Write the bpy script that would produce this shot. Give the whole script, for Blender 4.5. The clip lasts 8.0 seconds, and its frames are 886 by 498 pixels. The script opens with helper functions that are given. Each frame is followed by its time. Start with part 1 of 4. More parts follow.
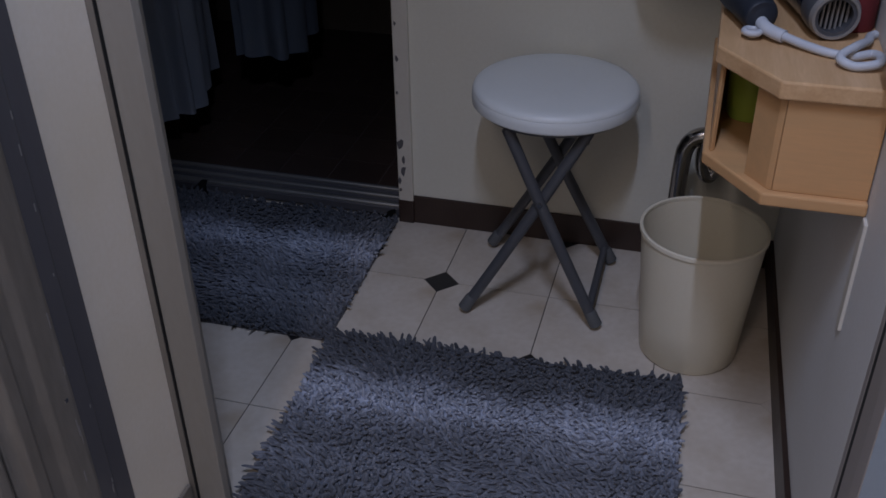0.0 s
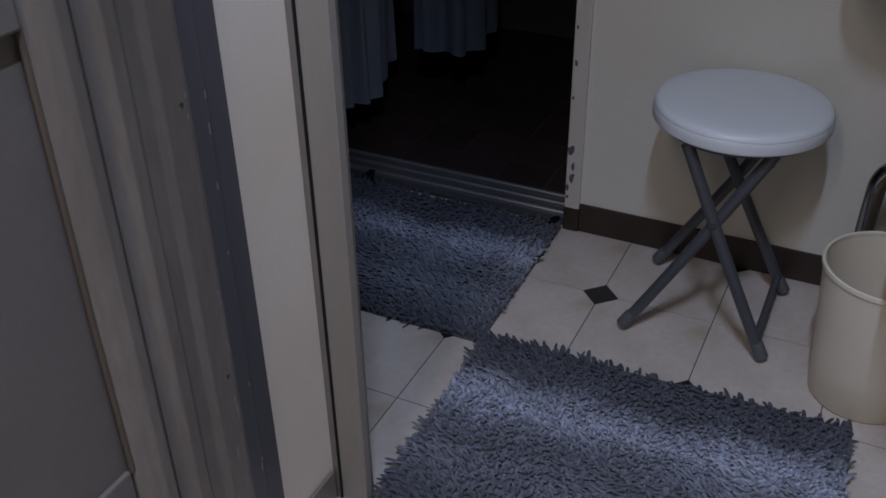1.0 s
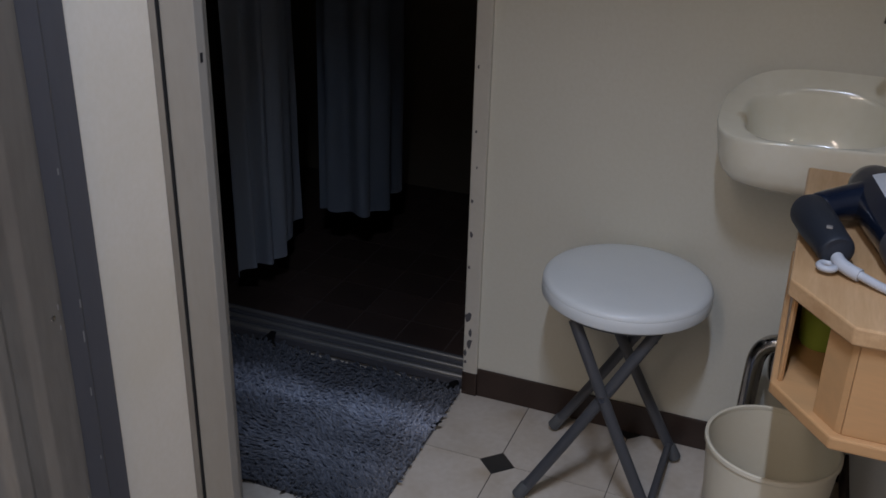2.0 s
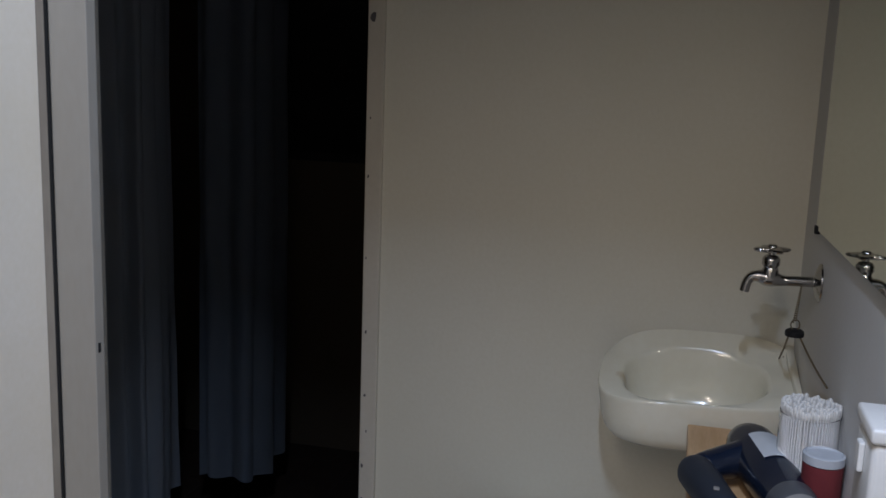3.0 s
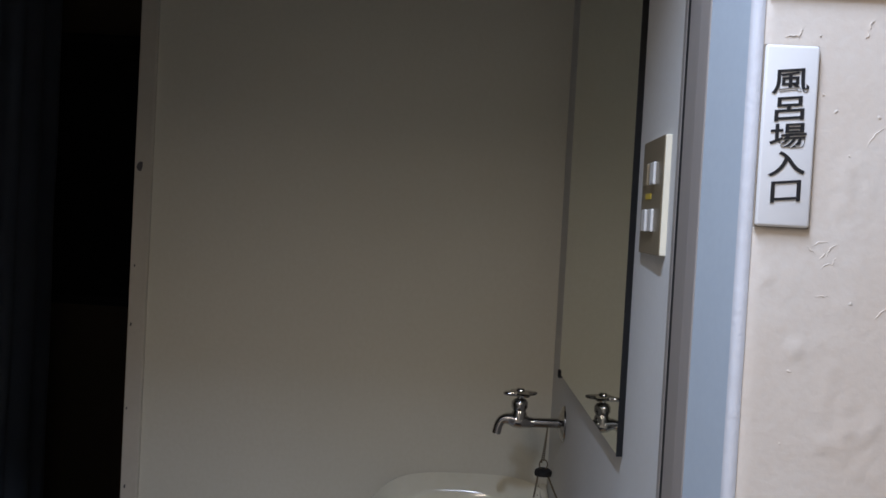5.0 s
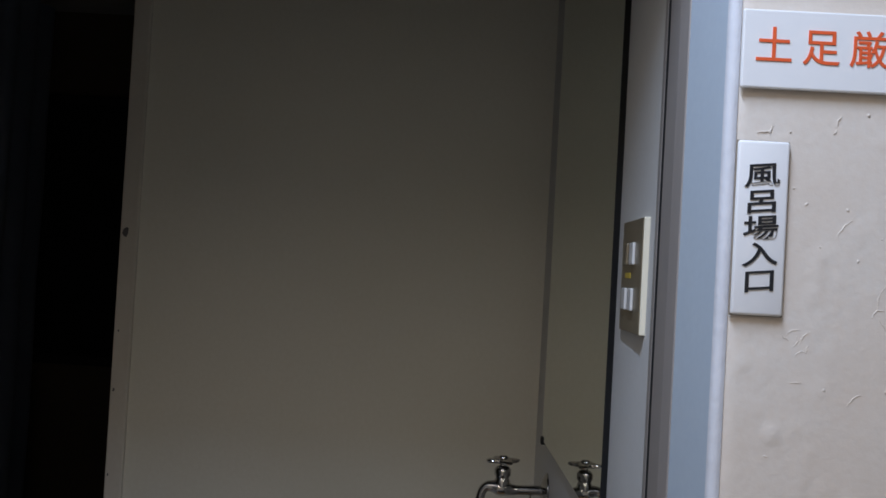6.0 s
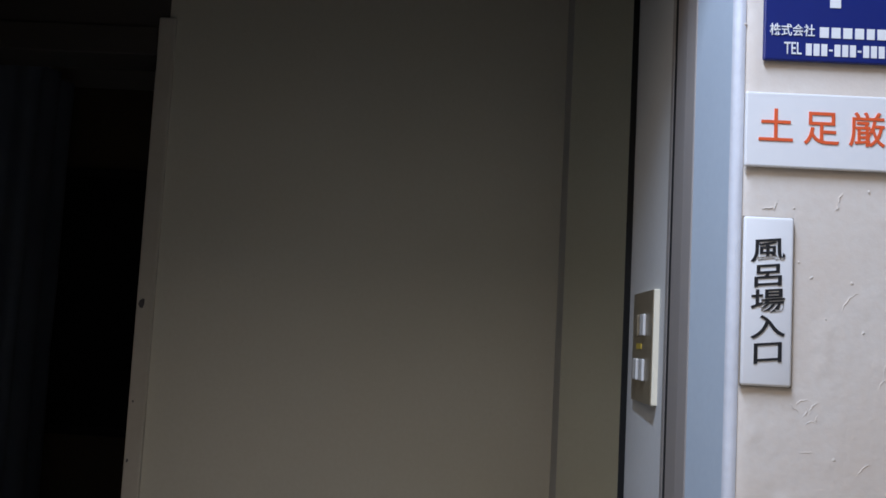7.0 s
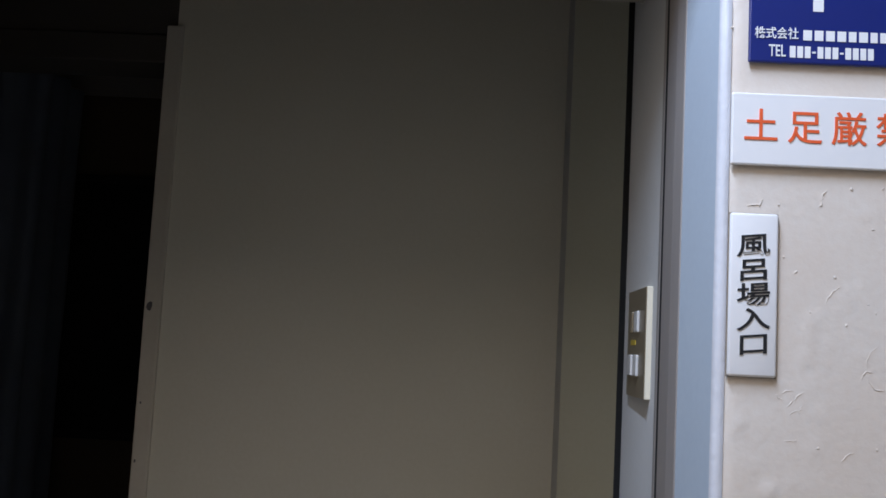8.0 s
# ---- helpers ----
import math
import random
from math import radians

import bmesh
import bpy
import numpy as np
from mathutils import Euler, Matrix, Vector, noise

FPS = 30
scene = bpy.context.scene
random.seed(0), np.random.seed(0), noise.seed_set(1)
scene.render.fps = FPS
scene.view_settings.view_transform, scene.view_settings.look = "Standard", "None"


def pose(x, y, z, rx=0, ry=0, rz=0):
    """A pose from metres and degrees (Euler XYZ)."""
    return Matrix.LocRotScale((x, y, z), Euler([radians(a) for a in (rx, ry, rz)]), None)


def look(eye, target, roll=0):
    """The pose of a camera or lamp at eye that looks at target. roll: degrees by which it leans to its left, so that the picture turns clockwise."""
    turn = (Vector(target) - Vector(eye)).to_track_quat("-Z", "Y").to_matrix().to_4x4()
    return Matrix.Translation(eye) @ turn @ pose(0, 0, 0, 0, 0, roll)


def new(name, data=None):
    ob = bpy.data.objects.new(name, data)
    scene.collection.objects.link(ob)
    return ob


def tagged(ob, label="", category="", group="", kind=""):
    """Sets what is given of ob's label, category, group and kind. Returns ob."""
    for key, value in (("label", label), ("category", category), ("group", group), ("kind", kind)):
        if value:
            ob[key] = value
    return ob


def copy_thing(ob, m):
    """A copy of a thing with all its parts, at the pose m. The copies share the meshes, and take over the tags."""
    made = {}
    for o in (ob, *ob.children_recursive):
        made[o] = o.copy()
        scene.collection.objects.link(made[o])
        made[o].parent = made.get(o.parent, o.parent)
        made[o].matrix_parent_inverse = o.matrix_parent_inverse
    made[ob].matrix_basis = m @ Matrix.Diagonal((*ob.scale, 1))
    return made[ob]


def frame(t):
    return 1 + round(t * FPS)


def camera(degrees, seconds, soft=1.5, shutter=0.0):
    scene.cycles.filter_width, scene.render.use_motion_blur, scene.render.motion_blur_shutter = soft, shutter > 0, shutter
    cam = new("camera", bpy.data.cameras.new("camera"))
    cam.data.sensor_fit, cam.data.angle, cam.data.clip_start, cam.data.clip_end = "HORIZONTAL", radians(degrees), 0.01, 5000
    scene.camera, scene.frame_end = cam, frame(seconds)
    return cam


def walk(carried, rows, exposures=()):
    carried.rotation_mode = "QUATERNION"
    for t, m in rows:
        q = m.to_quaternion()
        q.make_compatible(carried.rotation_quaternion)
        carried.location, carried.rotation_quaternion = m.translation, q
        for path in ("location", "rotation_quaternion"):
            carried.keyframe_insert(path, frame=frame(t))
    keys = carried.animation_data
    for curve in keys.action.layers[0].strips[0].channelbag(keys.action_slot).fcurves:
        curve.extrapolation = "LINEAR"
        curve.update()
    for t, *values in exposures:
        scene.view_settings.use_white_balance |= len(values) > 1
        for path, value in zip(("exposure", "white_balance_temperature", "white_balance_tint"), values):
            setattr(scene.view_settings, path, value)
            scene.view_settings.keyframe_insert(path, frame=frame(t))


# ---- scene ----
cam = camera(49.2, 8.0, soft=1.6)

PATH = [
    (0, (0.49, -1.698, 1.216), (0.027, -0.078, 0.138), -0.9),
    (0.5, (0.476, -1.685, 1.207), (-0.199, -0.153, 0.114), -1.1),
    (1, (0.457, -1.677, 1.206), (-0.295, -0.166, 0.134), -1.0),
    (1.5, (0.466, -1.661, 1.222), (-0.254, -0.083, 0.226), 0.2),
    (2, (0.495, -1.638, 1.295), (-0.148, 0.022, 0.472), 1.6),
    (2.2, (0.484, -1.639, 1.313), (-0.128, 0.110, 0.579), 1.8),
    (3.3, (0.47, -1.671, 1.348), (0.052, 0.265, 1.073), 1.8),
    (3.5, (0.47, -1.674, 1.35), (0.092, 0.275, 1.103), 1.6),
    (3.8, (0.477, -1.67, 1.351), (0.157, 0.292, 1.136), 2.1),
    (4, (0.487, -1.676, 1.359), (0.226, 0.298, 1.17), 2.2),
    (4.5, (0.522, -1.675, 1.368), (0.368, 0.315, 1.24), 2.7),
    (4.7, (0.529, -1.687, 1.369), (0.415, 0.308, 1.272), 2.9),
    (5.8, (0.528, -1.717, 1.394), (0.494, 0.286, 1.42), 3.3),
    (6, (0.526, -1.724, 1.402), (0.487, 0.278, 1.452), 3.2),
    (6.5, (0.519, -1.735, 1.415), (0.480, 0.264, 1.52), 2.7),
    (7, (0.518, -1.753, 1.406), (0.457, 0.241, 1.594), 3.0),
    (7.5, (0.521, -1.766, 1.402), (0.440, 0.223, 1.618), 3.1),
    (8, (0.529, -1.781, 1.392), (0.452, 0.211, 1.598), 3.0),
]
EXPOSURES = [(0, -0.2, 5800, 23), (1.2, 0.12, 5800, 20), (2.0, 0.3, 6200, 17), (3.5, 0.38, 5850, 13), (4.5, 0.38, 6000, 15), (6.0, -0.12, 5900, 13), (7.0, -0.02, 5850, 14), (8.0, 0.07, 5900, 14)]
walk(cam, [(t, look(eye, target, roll)) for t, eye, target, roll in PATH], EXPOSURES)

# ---- light ----
world = bpy.data.worlds.new("world")
scene.world = world
world.use_nodes = True
world.node_tree.nodes["Background"].inputs[0].default_value = (0.10, 0.11, 0.13, 1)
world.node_tree.nodes["Background"].inputs[1].default_value = 0.05


def tube_lamp(name, start, end, watts, width, colour):
    """The light of a fluorescent tube that hangs under the corridor ceiling from start to end, shining down."""
    data = bpy.data.lights.new(name, "AREA")
    a, b = Vector(start), Vector(end)
    data.shape, data.size, data.size_y, data.energy, data.color = "RECTANGLE", width, (b - a).length, watts, colour
    ob = new(name, data)
    ahead = (b - a).normalized()
    side = ahead.cross(Vector((0, 0, 1))).normalized()
    ob.matrix_world = Matrix.Translation((a + b) / 2) @ Matrix((side, ahead, side.cross(ahead))).transposed().to_4x4()
    return ob


COOL, WARM = (0.70, 0.82, 1.0), (1.0, 0.84, 0.66)
TUBES = [((0.40, -1.20, 2.42), (0.40, -1.85, 2.42), 22.0, 0.035, COOL), ((0.08, -1.90, 2.42), (0.08, -3.80, 2.42), 14.0, 0.10, WARM)]
for start, end, watts, width, colour in TUBES:
    tube_lamp("corridor_tube_light", start, end, watts, width, colour)

# ---- materials ----


def material(name, colour, rough=0.5, metal=0.0, second=None, scale=6.0, amount=0.5, fine=90.0, bump=0.15, depth=0.002,
             island=0.0, each=0.0, coat=0.0, sheen=0.0, stretch=(1, 1, 1), rough_var=0.12, stain=None, stain_scale=3.0, stain_from=0.6):
    """A surface with two scales of variation, an optional stain colour, and fine relief."""
    m = bpy.data.materials.new(name)
    m.use_nodes = True
    n, l = m.node_tree.nodes, m.node_tree.links
    b = n["Principled BSDF"]
    b.inputs["Metallic"].default_value = metal
    b.inputs["Coat Weight"].default_value = coat
    b.inputs["Sheen Weight"].default_value = sheen
    co = n.new("ShaderNodeTexCoord")
    mp = n.new("ShaderNodeMapping")
    mp.inputs["Scale"].default_value = stretch
    l.new(co.outputs["Object"], mp.inputs["Vector"])

    def tex(s, detail):
        t = n.new("ShaderNodeTexNoise")
        t.inputs["Scale"].default_value, t.inputs["Detail"].default_value = s, detail
        l.new(mp.outputs["Vector"], t.inputs["Vector"])
        return t.outputs["Fac"]

    def ramp(fac, lo, hi):
        r = n.new("ShaderNodeMapRange")
        r.inputs["From Min"].default_value, r.inputs["From Max"].default_value = lo, hi
        l.new(fac, r.inputs["Value"])
        return r.outputs["Result"]

    def mix(fac, a, c, mode="MIX"):
        x = n.new("ShaderNodeMix")
        x.data_type, x.blend_type = "RGBA", mode
        if isinstance(fac, float):
            x.inputs["Factor"].default_value = fac
        else:
            l.new(fac, x.inputs["Factor"])
        for sock, v in ((x.inputs["A"], a), (x.inputs["B"], c)):
            if isinstance(v, tuple):
                sock.default_value = (*v, 1)
            else:
                l.new(v, sock)
        return x.outputs["Result"]

    second = second or tuple(v * 0.82 for v in colour)
    large, small = tex(scale, 5), tex(fine, 4)
    col = mix(ramp(large, 0.35, 0.7), colour, mix(amount, colour, second))
    col = mix(ramp(small, 0.3, 0.75), col, mix(amount * 0.6, col, second))
    if stain:
        col = mix(ramp(tex(stain_scale, 8), stain_from, stain_from + 0.12), col, stain)
    if island or each:
        geo = n.new("ShaderNodeNewGeometry") if island else n.new("ShaderNodeObjectInfo")
        out = geo.outputs["Random Per Island" if island else "Random"]
        k = island or each
        h = n.new("ShaderNodeHueSaturation")
        v = n.new("ShaderNodeMapRange")
        v.inputs["To Min"].default_value, v.inputs["To Max"].default_value = 1 - k, 1 + k
        l.new(out, v.inputs["Value"])
        l.new(v.outputs["Result"], h.inputs["Value"])
        l.new(col, h.inputs["Color"])
        col = h.outputs["Color"]
    l.new(col, b.inputs["Base Color"])
    r = n.new("ShaderNodeMapRange")
    r.inputs["To Min"].default_value, r.inputs["To Max"].default_value = max(0.02, rough - rough_var), min(1, rough + rough_var)
    l.new(large, r.inputs["Value"])
    l.new(r.outputs["Result"], b.inputs["Roughness"])
    if bump:
        bp = n.new("ShaderNodeBump")
        bp.inputs["Strength"].default_value, bp.inputs["Distance"].default_value = bump, depth
        l.new(small, bp.inputs["Height"])
        l.new(bp.outputs["Normal"], b.inputs["Normal"])
    return m


CREAM = material("cream_wall_paint", (0.68, 0.65, 0.58), 0.55, second=(0.60, 0.55, 0.46), scale=2.2, amount=0.45, fine=160, bump=0.25, depth=0.0012)
# Wall cream made paler and yellower for the warm light on one strip.
STRIP = material("warm_lit_cream_paint", (0.85, 0.775, 0.66), 0.5, second=(0.74, 0.65, 0.49), scale=5, amount=0.5, fine=120, bump=0.2, depth=0.001)
# Black of the mirror's edge; also stands in for shade in a groove.
DEEPBLACK = material("matt_black_edge_and_groove_shade", (0.002, 0.002, 0.002), 0.95)
BACKWALL = material("cream_panel_paint", (0.715, 0.70, 0.615), 0.5, second=(0.61, 0.585, 0.47), scale=1.7, amount=0.5, fine=120, bump=0.2, depth=0.001)
ROUGHWALL = material("blistered_cream_paint", (0.735, 0.668, 0.590), 0.6, second=(0.66, 0.55, 0.445), scale=9, amount=0.55, fine=140, bump=0.22, depth=0.0017)
# Pale lilac-white for the light caught on the rounded corner.
CORNERLIGHT = material("lit_corner_paint", (0.70, 0.705, 0.74), 0.5, second=(0.60, 0.60, 0.62), scale=14, amount=0.5, fine=120, bump=0.35, depth=0.002)
# Pale blue-grey: the cool light on the reveal, put into the colour.
PALEBLUE = material("cool_lit_reveal_paint", (0.50, 0.57, 0.64), 0.5, second=(0.43, 0.49, 0.56), scale=5, amount=0.5, fine=150, bump=0.15, depth=0.001)
TRIM = material("white_door_trim_paint", (0.62, 0.59, 0.52), 0.45, second=(0.52, 0.48, 0.40), scale=7, amount=0.5, fine=90, bump=0.2, depth=0.001)
BASEB = material("dark_brown_skirting_vinyl", (0.028, 0.016, 0.012), 0.45, second=(0.05, 0.03, 0.022), scale=12, amount=0.6, fine=200, bump=0.1)
# Dark brown that stands in for shade overhead and soaks up bounce light.
SHADEBOARD = material("shade_brown_board", (0.07, 0.062, 0.053), 0.7, scale=3)
CEIL = material("ceiling_paint", (0.5, 0.48, 0.43), 0.7, scale=3)
TILE = material("stone_print_vinyl_tile", (0.63, 0.575, 0.505), 0.42, second=(0.46, 0.39, 0.30), scale=9, amount=0.6, fine=70, bump=0.1, depth=0.0008, each=0.05, stain=(0.40, 0.31, 0.21), stain_scale=4, stain_from=0.53)
INSET = material("black_vinyl_inset", (0.018, 0.017, 0.018), 0.4, scale=20)
GROUT = material("dark_tile_joint", (0.10, 0.085, 0.07), 0.8)
DARKTILE = material("brown_glazed_tile", (0.056, 0.037, 0.030), 0.4, second=(0.036, 0.024, 0.020), scale=10, each=0.15)
DARKGROUT = material("grey_brown_grout", (0.075, 0.055, 0.048), 0.8)
ALU = material("brushed_aluminium", (0.50, 0.49, 0.47), 0.38, 0.85, scale=8, fine=60, stretch=(1, 1, 0.04), bump=0.08)
SATIN = material("satin_aluminium_jamb", (0.37, 0.335, 0.31), 0.55, 0.25, second=(0.30, 0.265, 0.24), scale=8, fine=60, stretch=(1, 1, 0.05), bump=0.06)
JAMB = material("grey_painted_frame", (0.285, 0.268, 0.235), 0.45, second=(0.22, 0.195, 0.16), scale=6, amount=0.5, fine=120, stretch=(1, 1, 0.3), bump=0.12)
FRAMEGREY = material("aged_taupe_metal_frame", (0.225, 0.205, 0.175), 0.42, second=(0.115, 0.098, 0.080), scale=7, amount=0.8, fine=110, stretch=(1, 1, 0.2), bump=0.15)
FRAMEDARK = material("slate_grey_metal_strip", (0.098, 0.096, 0.105), 0.45, second=(0.070, 0.067, 0.072), scale=8, stretch=(1, 1, 0.2), bump=0.1)
DOORGREY = material("grey_painted_steel_door", (0.180, 0.165, 0.145), 0.5, second=(0.130, 0.115, 0.098), scale=4, amount=0.6, fine=90, bump=0.1)
RUST = material("brown_grime_sealant", (0.11, 0.085, 0.06), 0.8, scale=14)
GRIME = material("grey_brown_dust", (0.30, 0.25, 0.19), 0.8, scale=60, amount=0.9)
BLACK = material("black_rubber", (0.006, 0.006, 0.007), 0.75, scale=15)
WHITEPL = material("white_plastic", (0.72, 0.71, 0.69), 0.35, scale=9, amount=0.25, bump=0.04)
SEAT = material("white_vinyl_seat", (0.77, 0.81, 0.82), 0.38, second=(0.68, 0.72, 0.73), scale=7, amount=0.4, fine=260, bump=0.12, depth=0.0008)
STOOLLEG = material("grey_powder_coated_steel", (0.10, 0.105, 0.118), 0.42, 0.3, scale=15, fine=300, bump=0.06)
RUBBER = material("grey_rubber_foot", (0.10, 0.105, 0.11), 0.6)
BIN = material("ivory_plastic_bin", (0.78, 0.73, 0.59), 0.4, second=(0.72, 0.65, 0.49), scale=5, amount=0.4, fine=120, bump=0.05)
CHROME = material("worn_chrome", (0.44, 0.43, 0.43), 0.17, 1.0, second=(0.45, 0.43, 0.40), scale=25, rough_var=0.08, bump=0.04)
CERAMIC = material("ivory_glazed_ceramic", (0.83, 0.81, 0.69), 0.13, second=(0.72, 0.67, 0.50), scale=5, amount=0.4, fine=60, bump=0.02, coat=0.3, rough_var=0.04, stain=(0.48, 0.34, 0.15), stain_scale=7, stain_from=0.60)
WOOD = material("honey_wood_laminate", (0.58, 0.325, 0.145), 0.45, second=(0.46, 0.28, 0.13), scale=3.5, amount=0.6, fine=26, stretch=(1, 9, 9), bump=0.1, depth=0.0006)
WOODTOP = material("pale_wood_laminate_top", (0.64, 0.42, 0.23), 0.42, second=(0.40, 0.22, 0.09), scale=4, amount=0.55, fine=30, stretch=(9, 1, 9), bump=0.1, depth=0.0006)
GREEN = material("green_plastic", (0.40, 0.55, 0.08), 0.45, scale=8)
NAVY = material("dark_navy_plastic", (0.006, 0.011, 0.026), 0.2, second=(0.012, 0.018, 0.036), scale=8, bump=0.03)
GRIP = material("matt_slate_rubber_grip", (0.014, 0.019, 0.030), 0.55, second=(0.024, 0.030, 0.042), scale=14, fine=260, bump=0.12)
SIDEPAINT = material("cool_white_wall_paint", (0.68, 0.68, 0.67), 0.8, second=(0.60, 0.58, 0.54), scale=3, amount=0.5, fine=150, bump=0.22, depth=0.001)
CORD = material("grey_white_cable", (0.50, 0.53, 0.58), 0.5, scale=30)
PAPERLABEL = material("silver_label", (0.55, 0.58, 0.62), 0.35, scale=40)
BRASS = material("tarnished_chain", (0.20, 0.16, 0.10), 0.4, 0.8, scale=60)
CURTAIN = material("slate_blue_curtain_cloth", (0.30, 0.345, 0.41), 0.9, second=(0.22, 0.26, 0.32), scale=5, fine=300, bump=0.2, sheen=0.2)
# Curtain cloth lightened, in place of the light on the nearer curtain.
LITCURTAIN = material("lit_slate_blue_curtain_cloth", (0.50, 0.55, 0.62), 0.9, second=(0.40, 0.45, 0.52), scale=5, fine=300, bump=0.2, sheen=0.2)
# Beige darkened well below its paint, so the unlit bathroom stays dark.
SHADEWALL = material("shade_darkened_beige", (0.13, 0.10, 0.068), 0.7, scale=3)
# Near-black for the darkness in the window opening.
VOID = material("dark_window_opening", (0.015, 0.015, 0.017), 0.6)
SIGNWHITE = material("white_sign_plate", (0.82, 0.81, 0.80), 0.4, scale=6, amount=0.15, bump=0.03)
SIGNBLUE = material("navy_sign_plate", (0.012, 0.022, 0.16), 0.35, scale=6, amount=0.3, bump=0.03)
INKBLACK = material("black_brush_ink", (0.015, 0.015, 0.017), 0.5)
INKRED = material("orange_red_ink", (0.80, 0.12, 0.03), 0.5)
SWITCH = material("bronze_switch_plate", (0.30, 0.25, 0.17), 0.35, 0.45, scale=12, fine=200, stretch=(1, 0.1, 1), bump=0.05)
PALEGREY = material("scuffed_grey_metal", (0.30, 0.29, 0.28), 0.5, 0.3, scale=60)
MAROON = material("dark_red_cloth", (0.16, 0.02, 0.025), 0.85, scale=30, fine=300, bump=0.3)
YELLOW = material("yellow_label", (0.62, 0.46, 0.05), 0.5)
CHIPDARK = material("bare_grey_metal_chip", (0.11, 0.105, 0.11), 0.6, scale=40)


def pile_material():
    """Shaggy pile: dark slate to pale grey in bands across the mat's width, uneven along its length."""
    m = material("slate_chenille_pile", (0.10, 0.11, 0.15), 0.95, sheen=0.12, island=0.28, bump=0.3, fine=500)
    n, l = m.node_tree.nodes, m.node_tree.links
    co = n.new("ShaderNodeTexCoord")
    sep = n.new("ShaderNodeSeparateXYZ")
    l.new(co.outputs["Object"], sep.inputs[0])
    wob = n.new("ShaderNodeTexNoise")
    wob.inputs["Scale"].default_value = 9
    l.new(co.outputs["Object"], wob.inputs["Vector"])
    add = n.new("ShaderNodeMath")
    add.operation = "MULTIPLY_ADD"
    add.inputs[1].default_value = 0.10
    l.new(wob.outputs["Fac"], add.inputs[0])
    l.new(sep.outputs["Y"], add.inputs[2])
    rng = n.new("ShaderNodeMapRange")
    rng.inputs["From Min"].default_value, rng.inputs["From Max"].default_value = -0.195, 0.295
    l.new(add.outputs[0], rng.inputs["Value"])
    ramp = n.new("ShaderNodeValToRGB")
    stops = [(0.0, 0.075), (0.12, 0.12), (0.28, 0.20), (0.42, 0.16), (0.52, 0.24), (0.62, 0.46), (0.70, 0.36), (0.80, 0.12), (1.0, 0.075)]
    el = ramp.color_ramp.elements
    while len(el) < len(stops):
        el.new(0.5)
    for e, (p, v) in zip(el, stops):
        e.position, e.color = p, (v * 0.86, v * 0.93, v * 1.12, 1)
    l.new(rng.outputs["Result"], ramp.inputs["Fac"])
    hue = next(x for x in n if x.type == "HUE_SAT")
    l.new(ramp.outputs["Color"], hue.inputs["Color"])
    return m


PILE = pile_material()

# ---- building helpers ----


def thing(name, place, label, category, group="", kind=""):
    ob = new(name)
    ob.empty_display_size = 0.05
    ob.location = place
    return tagged(ob, label, category, group, kind)


def root_place(ob):
    while ob.parent:
        ob = ob.parent
    return ob.location.copy()


def part(name, bm, mat, parent=None, label="", smooth=False):
    """One mesh object out of a bmesh in world metres, under a thing or a part."""
    me = bpy.data.meshes.new(name)
    if parent:
        bmesh.ops.translate(bm, verts=bm.verts, vec=-root_place(parent))
    bmesh.ops.recalc_face_normals(bm, faces=bm.faces)
    if smooth:
        for f in bm.faces:
            f.smooth = True
        for e in bm.edges:
            if len(e.link_faces) == 2 and e.calc_face_angle(0) > 0.7:
                e.smooth = False
    bm.to_mesh(me)
    bm.free()
    me.materials.append(mat)
    ob = new(name, me)
    if parent:
        ob.parent = parent
    if label:
        ob["label"] = label
    return ob


def box(x0, x1, y0, y1, z0, z1, bev=0.0, bm=None, seg=2):
    own = bmesh.new()
    bmesh.ops.create_cube(own, size=1)
    for v in own.verts:
        v.co = Vector(((x0 + x1) / 2 + v.co.x * (x1 - x0), (y0 + y1) / 2 + v.co.y * (y1 - y0), (z0 + z1) / 2 + v.co.z * (z1 - z0)))
    if bev:
        bmesh.ops.bevel(own, geom=own.edges[:], offset=bev, segments=seg, affect="EDGES", profile=0.5)
    if bm is None:
        return own
    join(bm, own)
    return bm


def join(bm, other):
    me = bpy.data.meshes.new("joined")
    other.to_mesh(me)
    other.free()
    bm.from_mesh(me)
    bpy.data.meshes.remove(me)
    return bm


def prism(points, z0, z1, bev=0.0):
    """An upright block over a plan outline."""
    bm = bmesh.new()
    low = [bm.verts.new((x, y, z0)) for x, y in points]
    high = [bm.verts.new((x, y, z1)) for x, y in points]
    bm.faces.new(low[::-1])
    bm.faces.new(high)
    for i in range(len(points)):
        j = (i + 1) % len(points)
        bm.faces.new((low[i], low[j], high[j], high[i]))
    if bev:
        bmesh.ops.bevel(bm, geom=bm.edges[:], offset=bev, segments=2, affect="EDGES", profile=0.5)
    return bm


